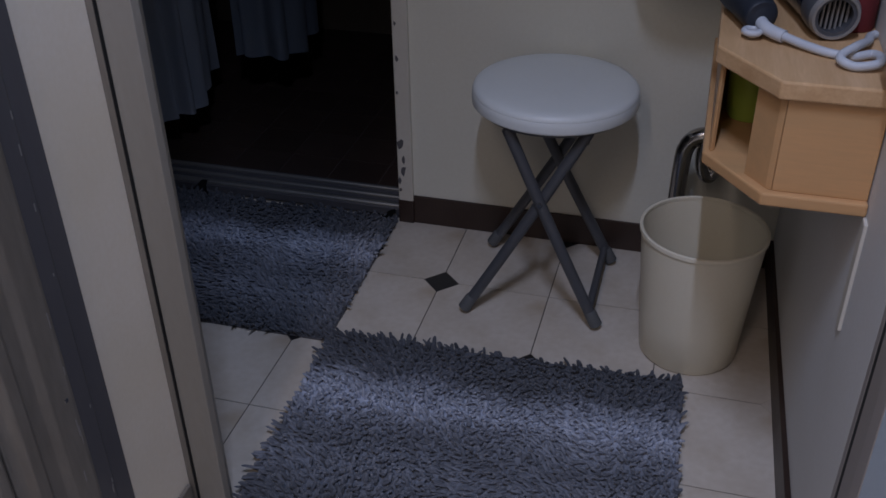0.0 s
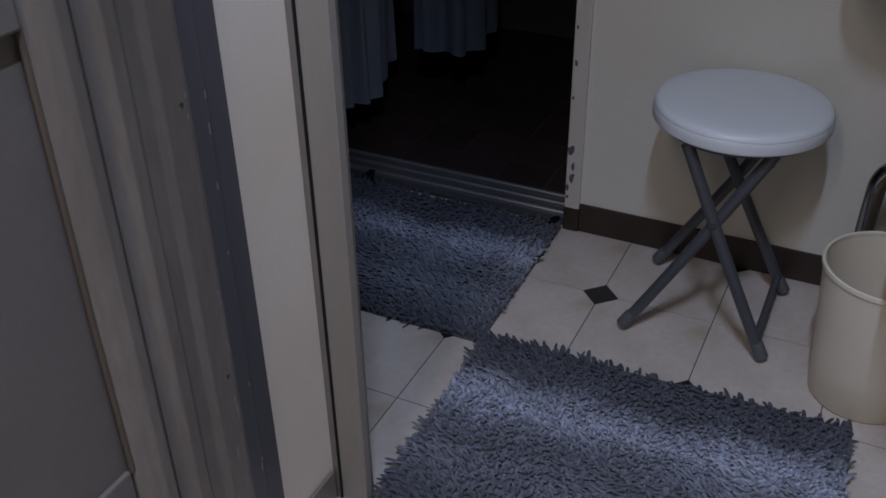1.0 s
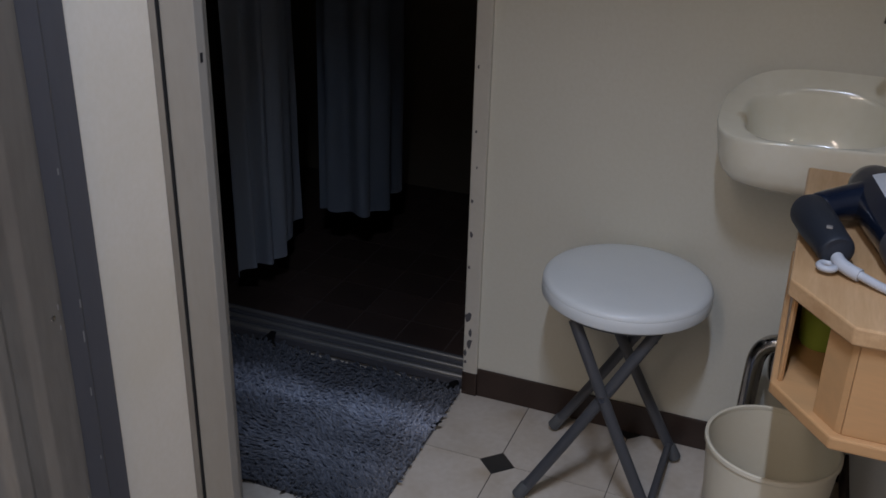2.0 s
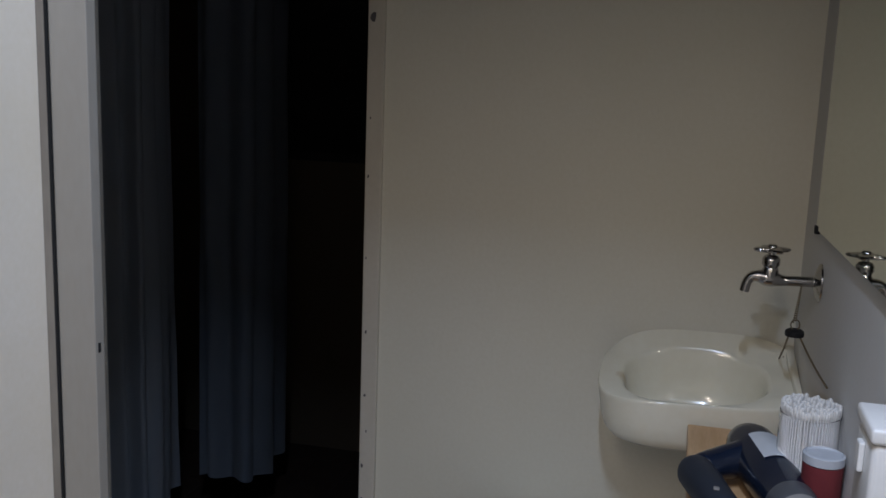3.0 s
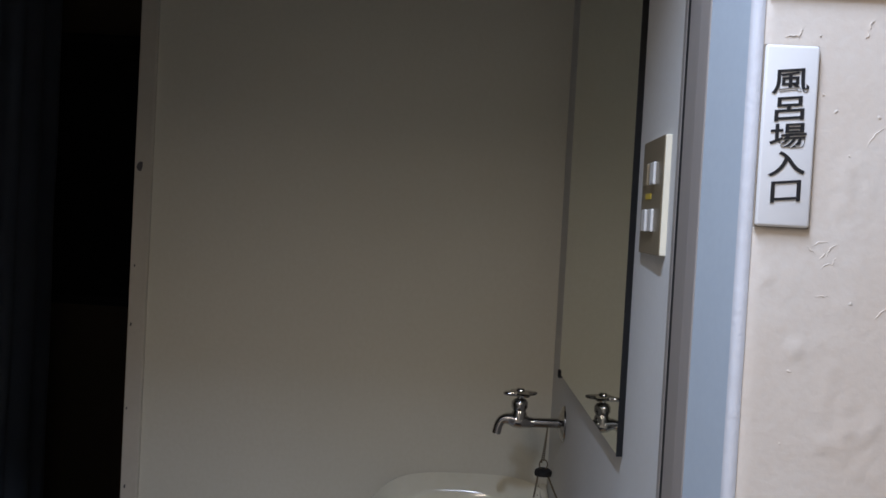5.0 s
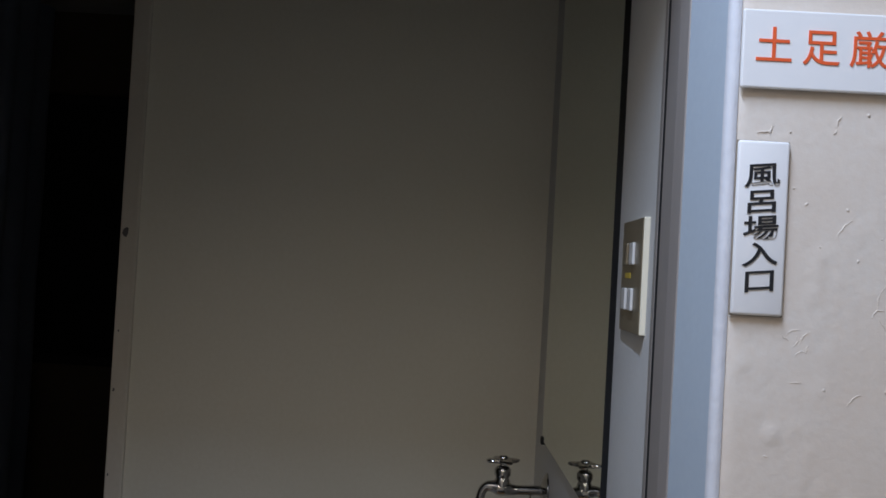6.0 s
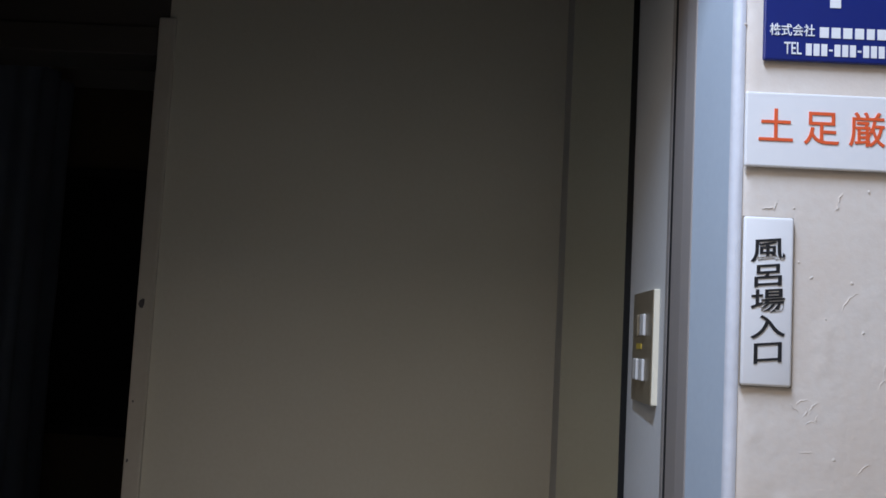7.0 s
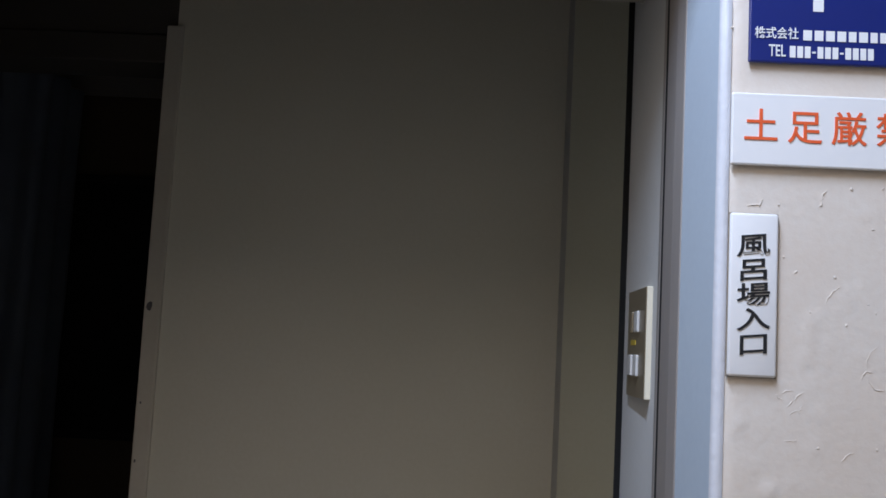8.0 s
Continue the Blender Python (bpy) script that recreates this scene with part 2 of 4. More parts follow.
def lathe(profile, place, steps=48, axis="z"):
    """A turned shape from (radius, height) pairs."""
    bm = bmesh.new()
    rings = []
    for r, h in profile:
        if r < 1e-5:
            rings.append([bm.verts.new((0, 0, h))])
        else:
            rings.append([bm.verts.new((r * math.cos(2 * math.pi * i / steps), r * math.sin(2 * math.pi * i / steps), h)) for i in range(steps)])
    for a, b in zip(rings, rings[1:]):
        for i in range(steps):
            j = (i + 1) % steps
            if len(a) == 1 and len(b) > 1:
                bm.faces.new((a[0], b[i], b[j]))
            elif len(b) == 1 and len(a) > 1:
                bm.faces.new((a[i], a[j], b[0]))
            elif len(a) > 1:
                bm.faces.new((a[i], a[j], b[j], b[i]))
    if axis == "x":
        bmesh.ops.rotate(bm, verts=bm.verts, matrix=Matrix.Rotation(math.pi / 2, 3, "Y"))
    if axis == "y":
        bmesh.ops.rotate(bm, verts=bm.verts, matrix=Matrix.Rotation(-math.pi / 2, 3, "X"))
    bmesh.ops.translate(bm, verts=bm.verts, vec=place)
    return bm


def smooth_line(points, per=8):
    """A rounded line through the points."""
    p = [Vector(q) for q in points]
    p = [p[0] * 2 - p[1]] + p + [p[-1] * 2 - p[-2]]
    out = []
    for i in range(1, len(p) - 2):
        for k in range(per):
            t = k / per
            a, b, c, d = p[i - 1:i + 3]
            out.append(0.5 * (2 * b + (c - a) * t + (2 * a - 5 * b + 4 * c - d) * t * t + (3 * b - a - 3 * c + d) * t ** 3))
    return out + [p[-2]]


def tube(points, radius, sides=12, flat=1.0, bm=None):
    """A round bar along a line; radius is one number or one for each point."""
    bm = bm or bmesh.new()
    p = [Vector(q) for q in points]
    rs = [radius] * len(p) if isinstance(radius, (int, float)) else radius
    up = Vector((0.13, 0.21, 1)).normalized()
    rings = []
    for i, q in enumerate(p):
        d = (p[min(i + 1, len(p) - 1)] - p[max(i - 1, 0)]).normalized()
        u = (up - d * up.dot(d))
        u = u.normalized() if u.length > 0.05 else d.orthogonal().normalized()
        w = d.cross(u)
        up = u
        rings.append([bm.verts.new(q + rs[i] * (math.cos(2 * math.pi * k / sides) * u + flat * math.sin(2 * math.pi * k / sides) * w)) for k in range(sides)])
    for a, b in zip(rings, rings[1:]):
        for k in range(sides):
            j = (k + 1) % sides
            bm.faces.new((a[k], a[j], b[j], b[k]))
    bm.faces.new(rings[0][::-1])
    bm.faces.new(rings[-1])
    return bm


def writing(name, text, size, place, mat, parent, label, wide=1.0, grow=0.0, rise=0.0):
    """Letters lying on a wall that faces -y, centred on the place."""
    cu = bpy.data.curves.new("letters", "FONT")
    cu.body, cu.size, cu.align_x, cu.align_y = text, size, "CENTER", "CENTER"
    cu.extrude, cu.offset = 0.0004, grow
    tmp = new("letters", cu)
    bpy.context.view_layer.update()
    me = bpy.data.meshes.new_from_object(tmp.evaluated_get(bpy.context.evaluated_depsgraph_get()))
    bpy.data.objects.remove(tmp)
    bm = bmesh.new()
    bm.from_mesh(me)
    bpy.data.meshes.remove(me)
    bmesh.ops.scale(bm, verts=bm.verts, vec=(wide, 1, 1))
    for v in bm.verts:
        v.co.y += rise * v.co.x
    bmesh.ops.rotate(bm, verts=bm.verts, matrix=Matrix.Rotation(math.pi / 2, 3, "X"))
    bmesh.ops.translate(bm, verts=bm.verts, vec=place)
    return part(name, bm, mat, parent, label)


def structure(name, bm, mat, label, category="wall", smooth=False):
    return tagged(part(name, bm, mat, None, "", smooth), label, category, kind="structure")


# ---- the place: walls, ceilings ----
XL, XR = -0.216, 0.720          # corridor's side wall; washroom's side wall
YB, YF = 0.234, -0.9365          # washroom's back wall; corridor wall with the signs
DOOR_X, DOOR_TOP = -0.168, 2.036  # opening in the back wall
ROOM_TOP, HALL_TOP, LINTEL = 2.17, 2.50, 1.83


def side_x(y):
    """Face of the washroom's side wall, which runs slightly out of square to the back corner."""
    return 0.7195 - 0.0240 * (y + 0.745)


structure("wall_back", box(DOOR_X + 0.02, XR + 0.12, YB, YB + 0.10, 0, ROOM_TOP), BACKWALL, "cream painted panel wall with faint grime")
# The header's darkness is shade, put into its colour.
structure("wall_back_header", box(-1.15, DOOR_X + 0.02, YB, YB + 0.10, DOOR_TOP, ROOM_TOP), SHADEBOARD, "wall above the bathroom opening, its shade put into dark brown")
structure("wall_side", prism([(side_x(-0.745), -0.745), (XR + 0.12, -0.745), (XR + 0.12, YB), (side_x(YB), YB)], 0, ROOM_TOP), SIDEPAINT, "cool white painted side wall behind mirror and basin")
# Unseen wall, set far off and dark to keep bounce low.
structure("wall_left_room", box(-2.15, -2.05, -0.73, YB, 0, ROOM_TOP), SHADEWALL, "unseen side wall of the washroom, dark to cut bounce light")
structure("wall_front_left", box(-2.15, XL - 0.10, -0.73, -0.63, 0, ROOM_TOP), CREAM, "cream painted wall beside the washroom doorway")
# Ceiling coloured dark to hold down bounce on the upper wall.
structure("ceiling_washroom", box(-2.15, XR + 0.12, -0.80, YB + 0.10, ROOM_TOP, ROOM_TOP + 0.08), SHADEBOARD, "washroom ceiling, darkened in its colour to cut bounce light", "ceiling")
structure("ceiling_corridor", box(-0.32, 1.95, -4.1, -0.80, HALL_TOP, HALL_TOP + 0.08), CEIL, "plain cream ceiling of the corridor", "ceiling")
structure("wall_lintel", box(XL, XR + 0.020, YF, -0.74, LINTEL, HALL_TOP), CREAM, "cream painted wall above the washroom doorway")
# Warm light on this narrow wall is put into its paint.
structure("wall_corridor_left", box(XL - 0.10, XL, -0.876, -0.739, 0, HALL_TOP), STRIP, "cream painted narrow wall beside a metal door frame")
structure("wall_corridor_left_far", box(XL - 0.10, XL, -4.1, -2.02, 0, HALL_TOP), CREAM, "cream painted corridor wall")
structure("wall_corridor_left_top", box(XL - 0.10, XL, -2.02, -0.876, 2.02, HALL_TOP), CREAM, "cream painted wall above the metal door")
# Unseen wall, coloured dark so that it sends little light back.
structure("wall_corridor_right", box(1.85, 1.95, -4.1, YF, 0, HALL_TOP), SHADEBOARD, "unseen corridor wall, made dark to cut bounce light")
structure("wall_corridor_end", box(XL - 0.1, 1.95, -4.2, -4.1, 0, HALL_TOP), CREAM, "cream painted corridor end wall")


def sign_wall():
    """Thick corridor wall with a splayed, rounded end at the doorway and blistered paint."""
    bm = prism([(0.740, -0.850), (0.740, -0.745), (1.95, -0.745), (1.95, -0.9315), (0.76, -0.9315)], 0, HALL_TOP)
    structure("wall_corridor_front", bm, CREAM, "thick corridor wall body beside the doorway")
    # skin with blisters, swelling and pitted paint
    nx, nz = 110, 150
    x0, x1, z0, z1 = 0.7345, 1.25, 1.0, 2.0
    grid = bmesh.new()
    rows = []
    for j in range(nz + 1):
        row = []
        for i in range(nx + 1):
            x, z = x0 + (x1 - x0) * i / nx, z0 + (z1 - z0) * j / nz
            p = Vector((x * 6, z * 6, 0.3))
            swell = 0.0016 * noise.noise(p * 0.7)
            patch = noise.noise(p * 2.3 + Vector((5, 1, 0))) + 0.35 * noise.noise(p * 6.1) + 0.2 * noise.noise(p * 14)
            peel = 0.0010 * max(0.0, 1 - abs(patch - 0.22) * 22) * max(0.0, noise.noise(p * 1.1 + Vector((0, 9, 2))) + 0.15) * 2
            dot = noise.noise(p * 9)
            dots = 0.0012 * max(0.0, (dot - 0.5) * 5)
            edge = min(1.0, i / 4)
            row.append(grid.verts.new((x, YF + (1 - edge) ** 2 * 0.008 - (swell + peel + dots) * edge, z)))
        rows.append(row)
    for a, b in zip(rows, rows[1:]):
        for i in range(nx):
            grid.faces.new((a[i], a[i + 1], b[i + 1], b[i]))
    structure("wall_corridor_front_skin", grid, ROUGHWALL, "cream wall paint with blisters, bumps and peeling spots", smooth=True)
    rnd = random.Random(21)
    skin = bpy.data.objects["wall_corridor_front_skin"]

    def blister(x, z, s, turn, long=1.6):
        bm = bmesh.new()
        n, rings = 11, []
        wob = [0.7 + 0.5 * rnd.random() for _ in range(n)]
        for q, up in ((1.0, -0.0004), (0.72, 0.0006), (0.35, 0.0011 + 0.0005 * rnd.random())):
            ring = []
            for k in range(n):
                a = 2 * math.pi * k / n
                u, v = q * wob[k] * s * long * math.cos(a), q * wob[k] * s * math.sin(a)
                ring.append(bm.verts.new((x + u * math.cos(turn) - v * math.sin(turn), YF - up * min(1.0, s / 0.0045), z + u * math.sin(turn) + v * math.cos(turn))))
            rings.append(ring)
        for r0, r1 in zip(rings, rings[1:]):
            for k in range(n):
                bm.faces.new((r0[k], r0[(k + 1) % n], r1[(k + 1) % n], r1[k]))
        bm.faces.new(rings[-1])
        part("paint_blister", bm, ROUGHWALL, skin, "", True)

    def peel_edge(x, z, length, turn, bend):
        """A thin crooked edge where a flake of paint has lifted."""
        pts, rad = [], []
        for k in range(9):
            u = k / 8
            along, off = (u - 0.5) * length, bend * math.sin(math.pi * u) + (rnd.random() - 0.5) * 0.0012
            pts.append((x + along * math.cos(turn) - off * math.sin(turn), YF + 0.0001, z + along * math.sin(turn) + off * math.cos(turn)))
            rad.append(0.00015 + 0.00038 * math.sin(math.pi * u) * (0.6 + 0.6 * rnd.random()))
        part("paint_blister", tube(pts, rad, 6), ROUGHWALL, skin, "", True)

    # under the brush-lettered plate, above it, beside the corner and further along the wall
    for x, z, length, turn, bend in ((0.797, 1.370, 0.012, 0.3, 0.002), (0.790, 1.3665, 0.010, 2.5, 0.001), (0.7985, 1.3625, 0.009, 1.2, -0.002), (0.8065, 1.366, 0.013, 0.9, 0.002), (0.8035, 1.3520, 0.010, 0.25, 0.003),
                                     (0.8090, 1.3565, 0.008, 1.4, 0.001), (0.772, 1.5330, 0.008, 1.2, 0.001), (0.766, 1.5305, 0.012, 0.1, 0.001), (0.826, 1.543, 0.008, 1.1, 0.001), (0.8225, 1.535, 0.006, 1.3, -0.001),
                                     (0.7412, 1.452, 0.030, 1.57, 0.001), (0.7418, 1.660, 0.010, 1.4, 0.001), (0.868, 1.402, 0.022, 1.2, 0.004), (0.872, 1.380, 0.016, 2.6, 0.003), (0.864, 1.388, 0.012, 0.6, 0.003), (0.800, 1.329, 0.012, 0.1, 0.001),
                                     (0.848, 1.318, 0.014, 0.7, 0.002), (0.835, 1.455, 0.020, 0.9, 0.003)):
        peel_edge(x, z, length, turn, bend)
    for x, z, s in ((0.8495, 1.549, 0.0016), (0.823, 1.325, 0.0022), (0.7425, 1.690, 0.0018), (0.836, 1.471, 0.0013), (0.846, 1.430, 0.0012), (0.815, 1.440, 0.0010)):
        blister(x, z, s, rnd.random() * 3, 1.2)
    for k in range(60):
        blister(0.75 + 0.32 * rnd.random(), 1.05 + 0.80 * rnd.random(), 0.0007 + 0.0015 * rnd.random() ** 2, rnd.random() * 3, 1 + 1.2 * rnd.random())
    low = box(x0, x1, YF, YF + 0.005, 0, z0)
    box(x0, x1, YF, YF + 0.005, z1, HALL_TOP, bm=low)
    box(x1, 1.85, YF, YF + 0.005, 0, HALL_TOP, bm=low)
    structure("wall_corridor_front_plain", low, ROUGHWALL, "cream painted corridor wall around the signs")
    # splayed reveal; the blue of the cool light is put into its paint
    structure("wall_doorway_reveal", prism([(0.7192, -0.8606), (0.740, -0.8606), (0.740, -0.929), (0.7385, -0.9318), (0.7350, -0.9315), (0.7334, -0.9306)], 0, LINTEL), PALEBLUE,
              "reveal of the doorway, cool light put into its pale blue-grey", smooth=True)

    # Strip added along the corner; its paleness is light caught by the rounding.
    bm = prism([(0.7334, -0.9308), (0.7340, -0.9340), (0.7358, -0.9364), (0.7388, -0.9374), (0.7410, -0.9373), (0.7435, -0.9362), (0.7435, -0.930)], 0, LINTEL + 0.2)
    structure("trim_corner", bm, CORNERLIGHT, "rounded wall corner, caught light put into its pale lilac-white", "wall corner", smooth=True)


sign_wall()

# ---- door frames and skirting ----


def skirting(name, bm):
    structure(name, bm, BASEB, "dark brown vinyl skirting along the wall foot", "baseboard")


skirting("baseboard_back", box(DOOR_X + 0.036, side_x(YB) - 0.008, YB - 0.006, YB, 0, 0.074, 0.002))
skirting("baseboard_side", prism([(side_x(-0.745) - 0.010, -0.744), (side_x(-0.745) + 0.004, -0.744), (side_x(YB) + 0.004, YB - 0.002), (side_x(YB) - 0.007, YB - 0.002)], 0, 0.074, 0.002))
structure("baseboard_corridor", box(XL, XL + 0.007, -0.876, -0.745, 0, 0.066, 0.002), FRAMEGREY, "taupe skirting with a worn top edge at the foot of the narrow wall", "baseboard")


def back_door_frame():
    d = thing("door_1", (DOOR_X, YB, 0), "chipped cream door frame around the dark bathroom opening", "door frame", kind="structure")
    jamb = part("jamb", box(DOOR_X, DOOR_X + 0.036, YB - 0.010, YB + 0.13, 0, DOOR_TOP + 0.02, 0.003), TRIM, d, "cream painted jamb with chipped edges")
    # Shade on the head is put into its dark colour.
    part("head", box(-1.05, DOOR_X, YB - 0.006, YB + 0.13, DOOR_TOP - 0.062, DOOR_TOP, 0.003), SHADEBOARD, d, "header rail of the opening, its shade put into dark brown")
    part("jamb_foot", box(DOOR_X - 0.001, DOOR_X + 0.0365, YB - 0.011, YB + 0.05, 0, 0.062, 0.002), BASEB, d, "dark painted foot of the jamb")
    sill = bmesh.new()
    box(-1.05, DOOR_X, YB + 0.012, YB + 0.12, 0.0, 0.022, 0.003, sill)
    part("sill", sill, FRAMEDARK, d, "dull dark metal sill of the opening")
    for y, r, z in ((YB + 0.024, 0.009, 0.022), (YB + 0.060, 0.006, 0.025), (YB + 0.098, 0.006, 0.025)):
        part("rail", tube([(-1.05, y, z), (-0.6, y, z), (DOOR_X - 0.001, y, z)], r, 10), ALU, d, "grey metal sliding rail", True)
    rnd = random.Random(4)
    # paint knocked off the jamb edge, down to grey metal
    spots = [(1.452, 0.016), (1.25, 0.004), (1.13, 0.005), (0.80, 0.005), (0.66, 0.006), (0.50, 0.007), (0.42, 0.010), (0.34, 0.006), (0.21, 0.018), (0.17, 0.014), (0.14, 0.019), (0.115, 0.012), (0.09, 0.008), (0.96, 0.004), (0.58, 0.004)]
    for z, s in spots:
        bm = bmesh.new()
        n = 9
        cx = DOOR_X + 0.004 + rnd.random() * 0.012 + (0.006 if s > 0.012 else 0)
        ring = []
        for k in range(n):
            a = 2 * math.pi * k / n
            q = s * (0.45 + 0.55 * rnd.random())
            ring.append((max(DOOR_X + 0.0005, cx + 0.55 * q * math.cos(a)), z + 0.9 * q * math.sin(a)))
        f = [bm.verts.new((x, YB - 0.0112, zz)) for x, zz in ring]
        g = [bm.verts.new((x, YB - 0.0098, zz)) for x, zz in ring]
        bm.faces.new(f)
        for k in range(n):
            bm.faces.new((f[k], f[(k + 1) % n], g[(k + 1) % n], g[k]))
        part("paint_chip", bm, CHIPDARK, jamb, "bare grey spot where paint has chipped")
    return d


back_door_frame()


def washroom_frame():
    """Grooved frame of the washroom doorway, both sides."""
    d = thing("door_2", (XL, -0.73, 0), "grey painted frame of the washroom doorway", "door frame", kind="structure")
    left = prism([(XL - 0.10, -0.7385), (XL - 0.10, -0.63), (XL - 0.012, -0.63), (-0.172, -0.698), (-0.162, -0.706), (-0.1540, -0.7245), (-0.1565, -0.7375), (-0.2025, -0.7375), (-0.2025, -0.722), (-0.2058, -0.722), (-0.2058, -0.7385)], 0, LINTEL + 0.1, 0.0012)
    left = part("left_jamb", left, JAMB, d, "grey-beige painted jamb with a dark groove")
    part("corner_strip", box(-0.2158, -0.2060, -0.7402, -0.7387, 0, LINTEL + 0.1), FRAMEGREY, d, "taupe strip between wall and jamb")
    part("screw", lathe([(0.0, 0.0015), (0.003, 0.0012), (0.004, 0.0), (0.004, -0.002)], (0, 0, 0), 12, "y"), CHROME, left)
    sc = left.children[0]
    sc.data.transform(Matrix.Rotation(math.pi, 4, "X"))
    sc.location = Vector((-0.190, -0.7385, 0.07)) - d.location
    # Black strip fills the groove in place of its shade.
    part("groove", box(-0.2058, -0.2026, -0.7396, -0.7376, 0, LINTEL + 0.1), DEEPBLACK, left, "black strip that stands in for the groove's shade")
    part("latch_hole", box(-0.1560, -0.1549, -0.7335, -0.7285, 1.020, 1.031, 0.0), BLACK, left, "small dark latch hole")
    right = prism([(0.7395, -0.746), (0.7395, -0.8600), (0.7190, -0.8600), (0.7180, -0.8585), (0.7148, -0.838), (0.7146, -0.831), (0.7145, -0.795), (0.7175, -0.793), (0.7175, -0.776), (0.7160, -0.774), (0.7160, -0.770), (0.7180, -0.768), (0.7180, -0.752), (0.7195, -0.746)], 0, LINTEL + 0.1, 0.0008)
    part("right_jamb", right, SATIN, d, "ribbed aluminium jamb")
    part("seal", box(0.7160, 0.7175, -0.7915, -0.7775, 0, LINTEL), BLACK, d, "dark rubber seal in the jamb groove")
    part("threshold", box(-0.149, 0.711, -0.738, -0.705, 0.0005, 0.006, 0.002), FRAMEDARK, d, "dark metal threshold strip")
    part("head", box(-0.17, 0.714, -0.7395, -0.64, LINTEL - 0.01, LINTEL + 0.1, 0.003), JAMB, d)


washroom_frame()


def corridor_door():
    """Grey steel door in a taupe metal frame on the corridor's side wall."""
    d = thing("door_3", (XL, -1.5, 0), "closed grey steel door in an aged taupe metal frame", "door", kind="structure")
    x = XL
    part("dark_strip", prism([(x - 0.05, -0.876), (x + 0.006, -0.876), (x + 0.006, -0.910), (x + 0.011, -0.915), (x + 0.011, -0.948), (x - 0.05, -0.948)], 0, 2.02, 0.0015), FRAMEDARK, d, "slate grey metal edge strip")
    fr = part("frame_post", prism([(x - 0.05, -0.948), (x + 0.016, -0.948), (x + 0.018, -0.955), (x + 0.018, -0.990), (x + 0.014, -1.003), (x + 0.014, -1.024), (x + 0.017, -1.028), (x + 0.017, -1.046), (x + 0.010, -1.052), (x + 0.004, -1.062), (x + 0.004, -1.066), (x - 0.05, -1.066)], 0, 2.02, 0.0018), FRAMEGREY, d, "taupe metal frame with long grooves")
    part("gap", box(x - 0.05, x - 0.004, -1.071, -1.066, 0, 2.02), BLACK, d, "dark joint between door and frame")
    stile = part("stile", prism([(x - 0.05, -1.071), (x + 0.006, -1.071), (x + 0.012, -1.078), (x + 0.012, -1.092), (x + 0.004, -1.104), (x - 0.008, -1.116), (x - 0.05, -1.116)], 0, 2.0, 0.0015), FRAMEGREY, d, "rounded taupe door stile")
    part("sealant", tube([(x - 0.009, -1.1165, 0.40), (x - 0.010, -1.118, 0.6), (x - 0.009, -1.117, 0.93)], 0.0035, 8), RUST, stile, "brown grimy sealant line")
    part("panel", box(x - 0.05, x - 0.016, -1.96, -1.117, 0.0, 2.0), DOORGREY, d, "flat grey door panel")
    part("upper_rail", box(x - 0.02, x - 0.002, -1.96, -1.118, 0.925, 1.04, 0.004), DOORGREY, d, "raised grey door rail")
    part("lower_rail", box(x - 0.02, x - 0.010, -1.96, -1.118, 0.0, 0.40, 0.003), DOORGREY, d, "raised grey kick plate")
    part("far_post", box(x - 0.05, x + 0.016, -2.02, -1.96, 0, 2.02, 0.003), FRAMEGREY, d, "taupe metal frame post")
    rnd = random.Random(8)
    for y, z in ((-0.9645, 0.797), (-0.9645, 0.434), (-0.9645, 1.16), (-0.9645, 0.09)):
        part("screw", lathe([(0.0, 0.0012), (0.0030, 0.0010), (0.0040, 0.0), (0.0040, -0.004)], (x + 0.0175, y, z), 12, "x"), CHROME, fr, "small bright frame screw", True)
    for k in range(9):
        y, z, s = -0.957 + rnd.random() * 0.004 - (0 if k % 3 else 0.03 * rnd.random()), 0.1 + 1.1 * rnd.random(), 0.002 + 0.012 * rnd.random() ** 3
        bm = box(x + 0.0172, x + 0.0184, y - 0.0008, y + 0.0008, z - s, z + s)
        part("scratch", bm, PALEGREY, fr)
    for k in range(9):
        y, z, s = -0.917 - rnd.random() * 0.004, 0.1 + 1.0 * rnd.random(), 0.002 + 0.006 * rnd.random() ** 2
        part("scratch", box(x + 0.0105, x + 0.0114, y - 0.0009, y + 0.0009, z - s, z + s), PALEGREY, fr)


corridor_door()

# ---- mirror, basin, tap on the side wall ----


def mirror_material():
    m = bpy.data.materials.new("mirror_silvering")
    m.use_nodes = True
    b = m.node_tree.nodes["Principled BSDF"]
    b.inputs["Base Color"].default_value = (0.85, 0.90, 0.83, 1)
    b.inputs["Metallic"].default_value, b.inputs["Roughness"].default_value = 1.0, 0.015
    return m


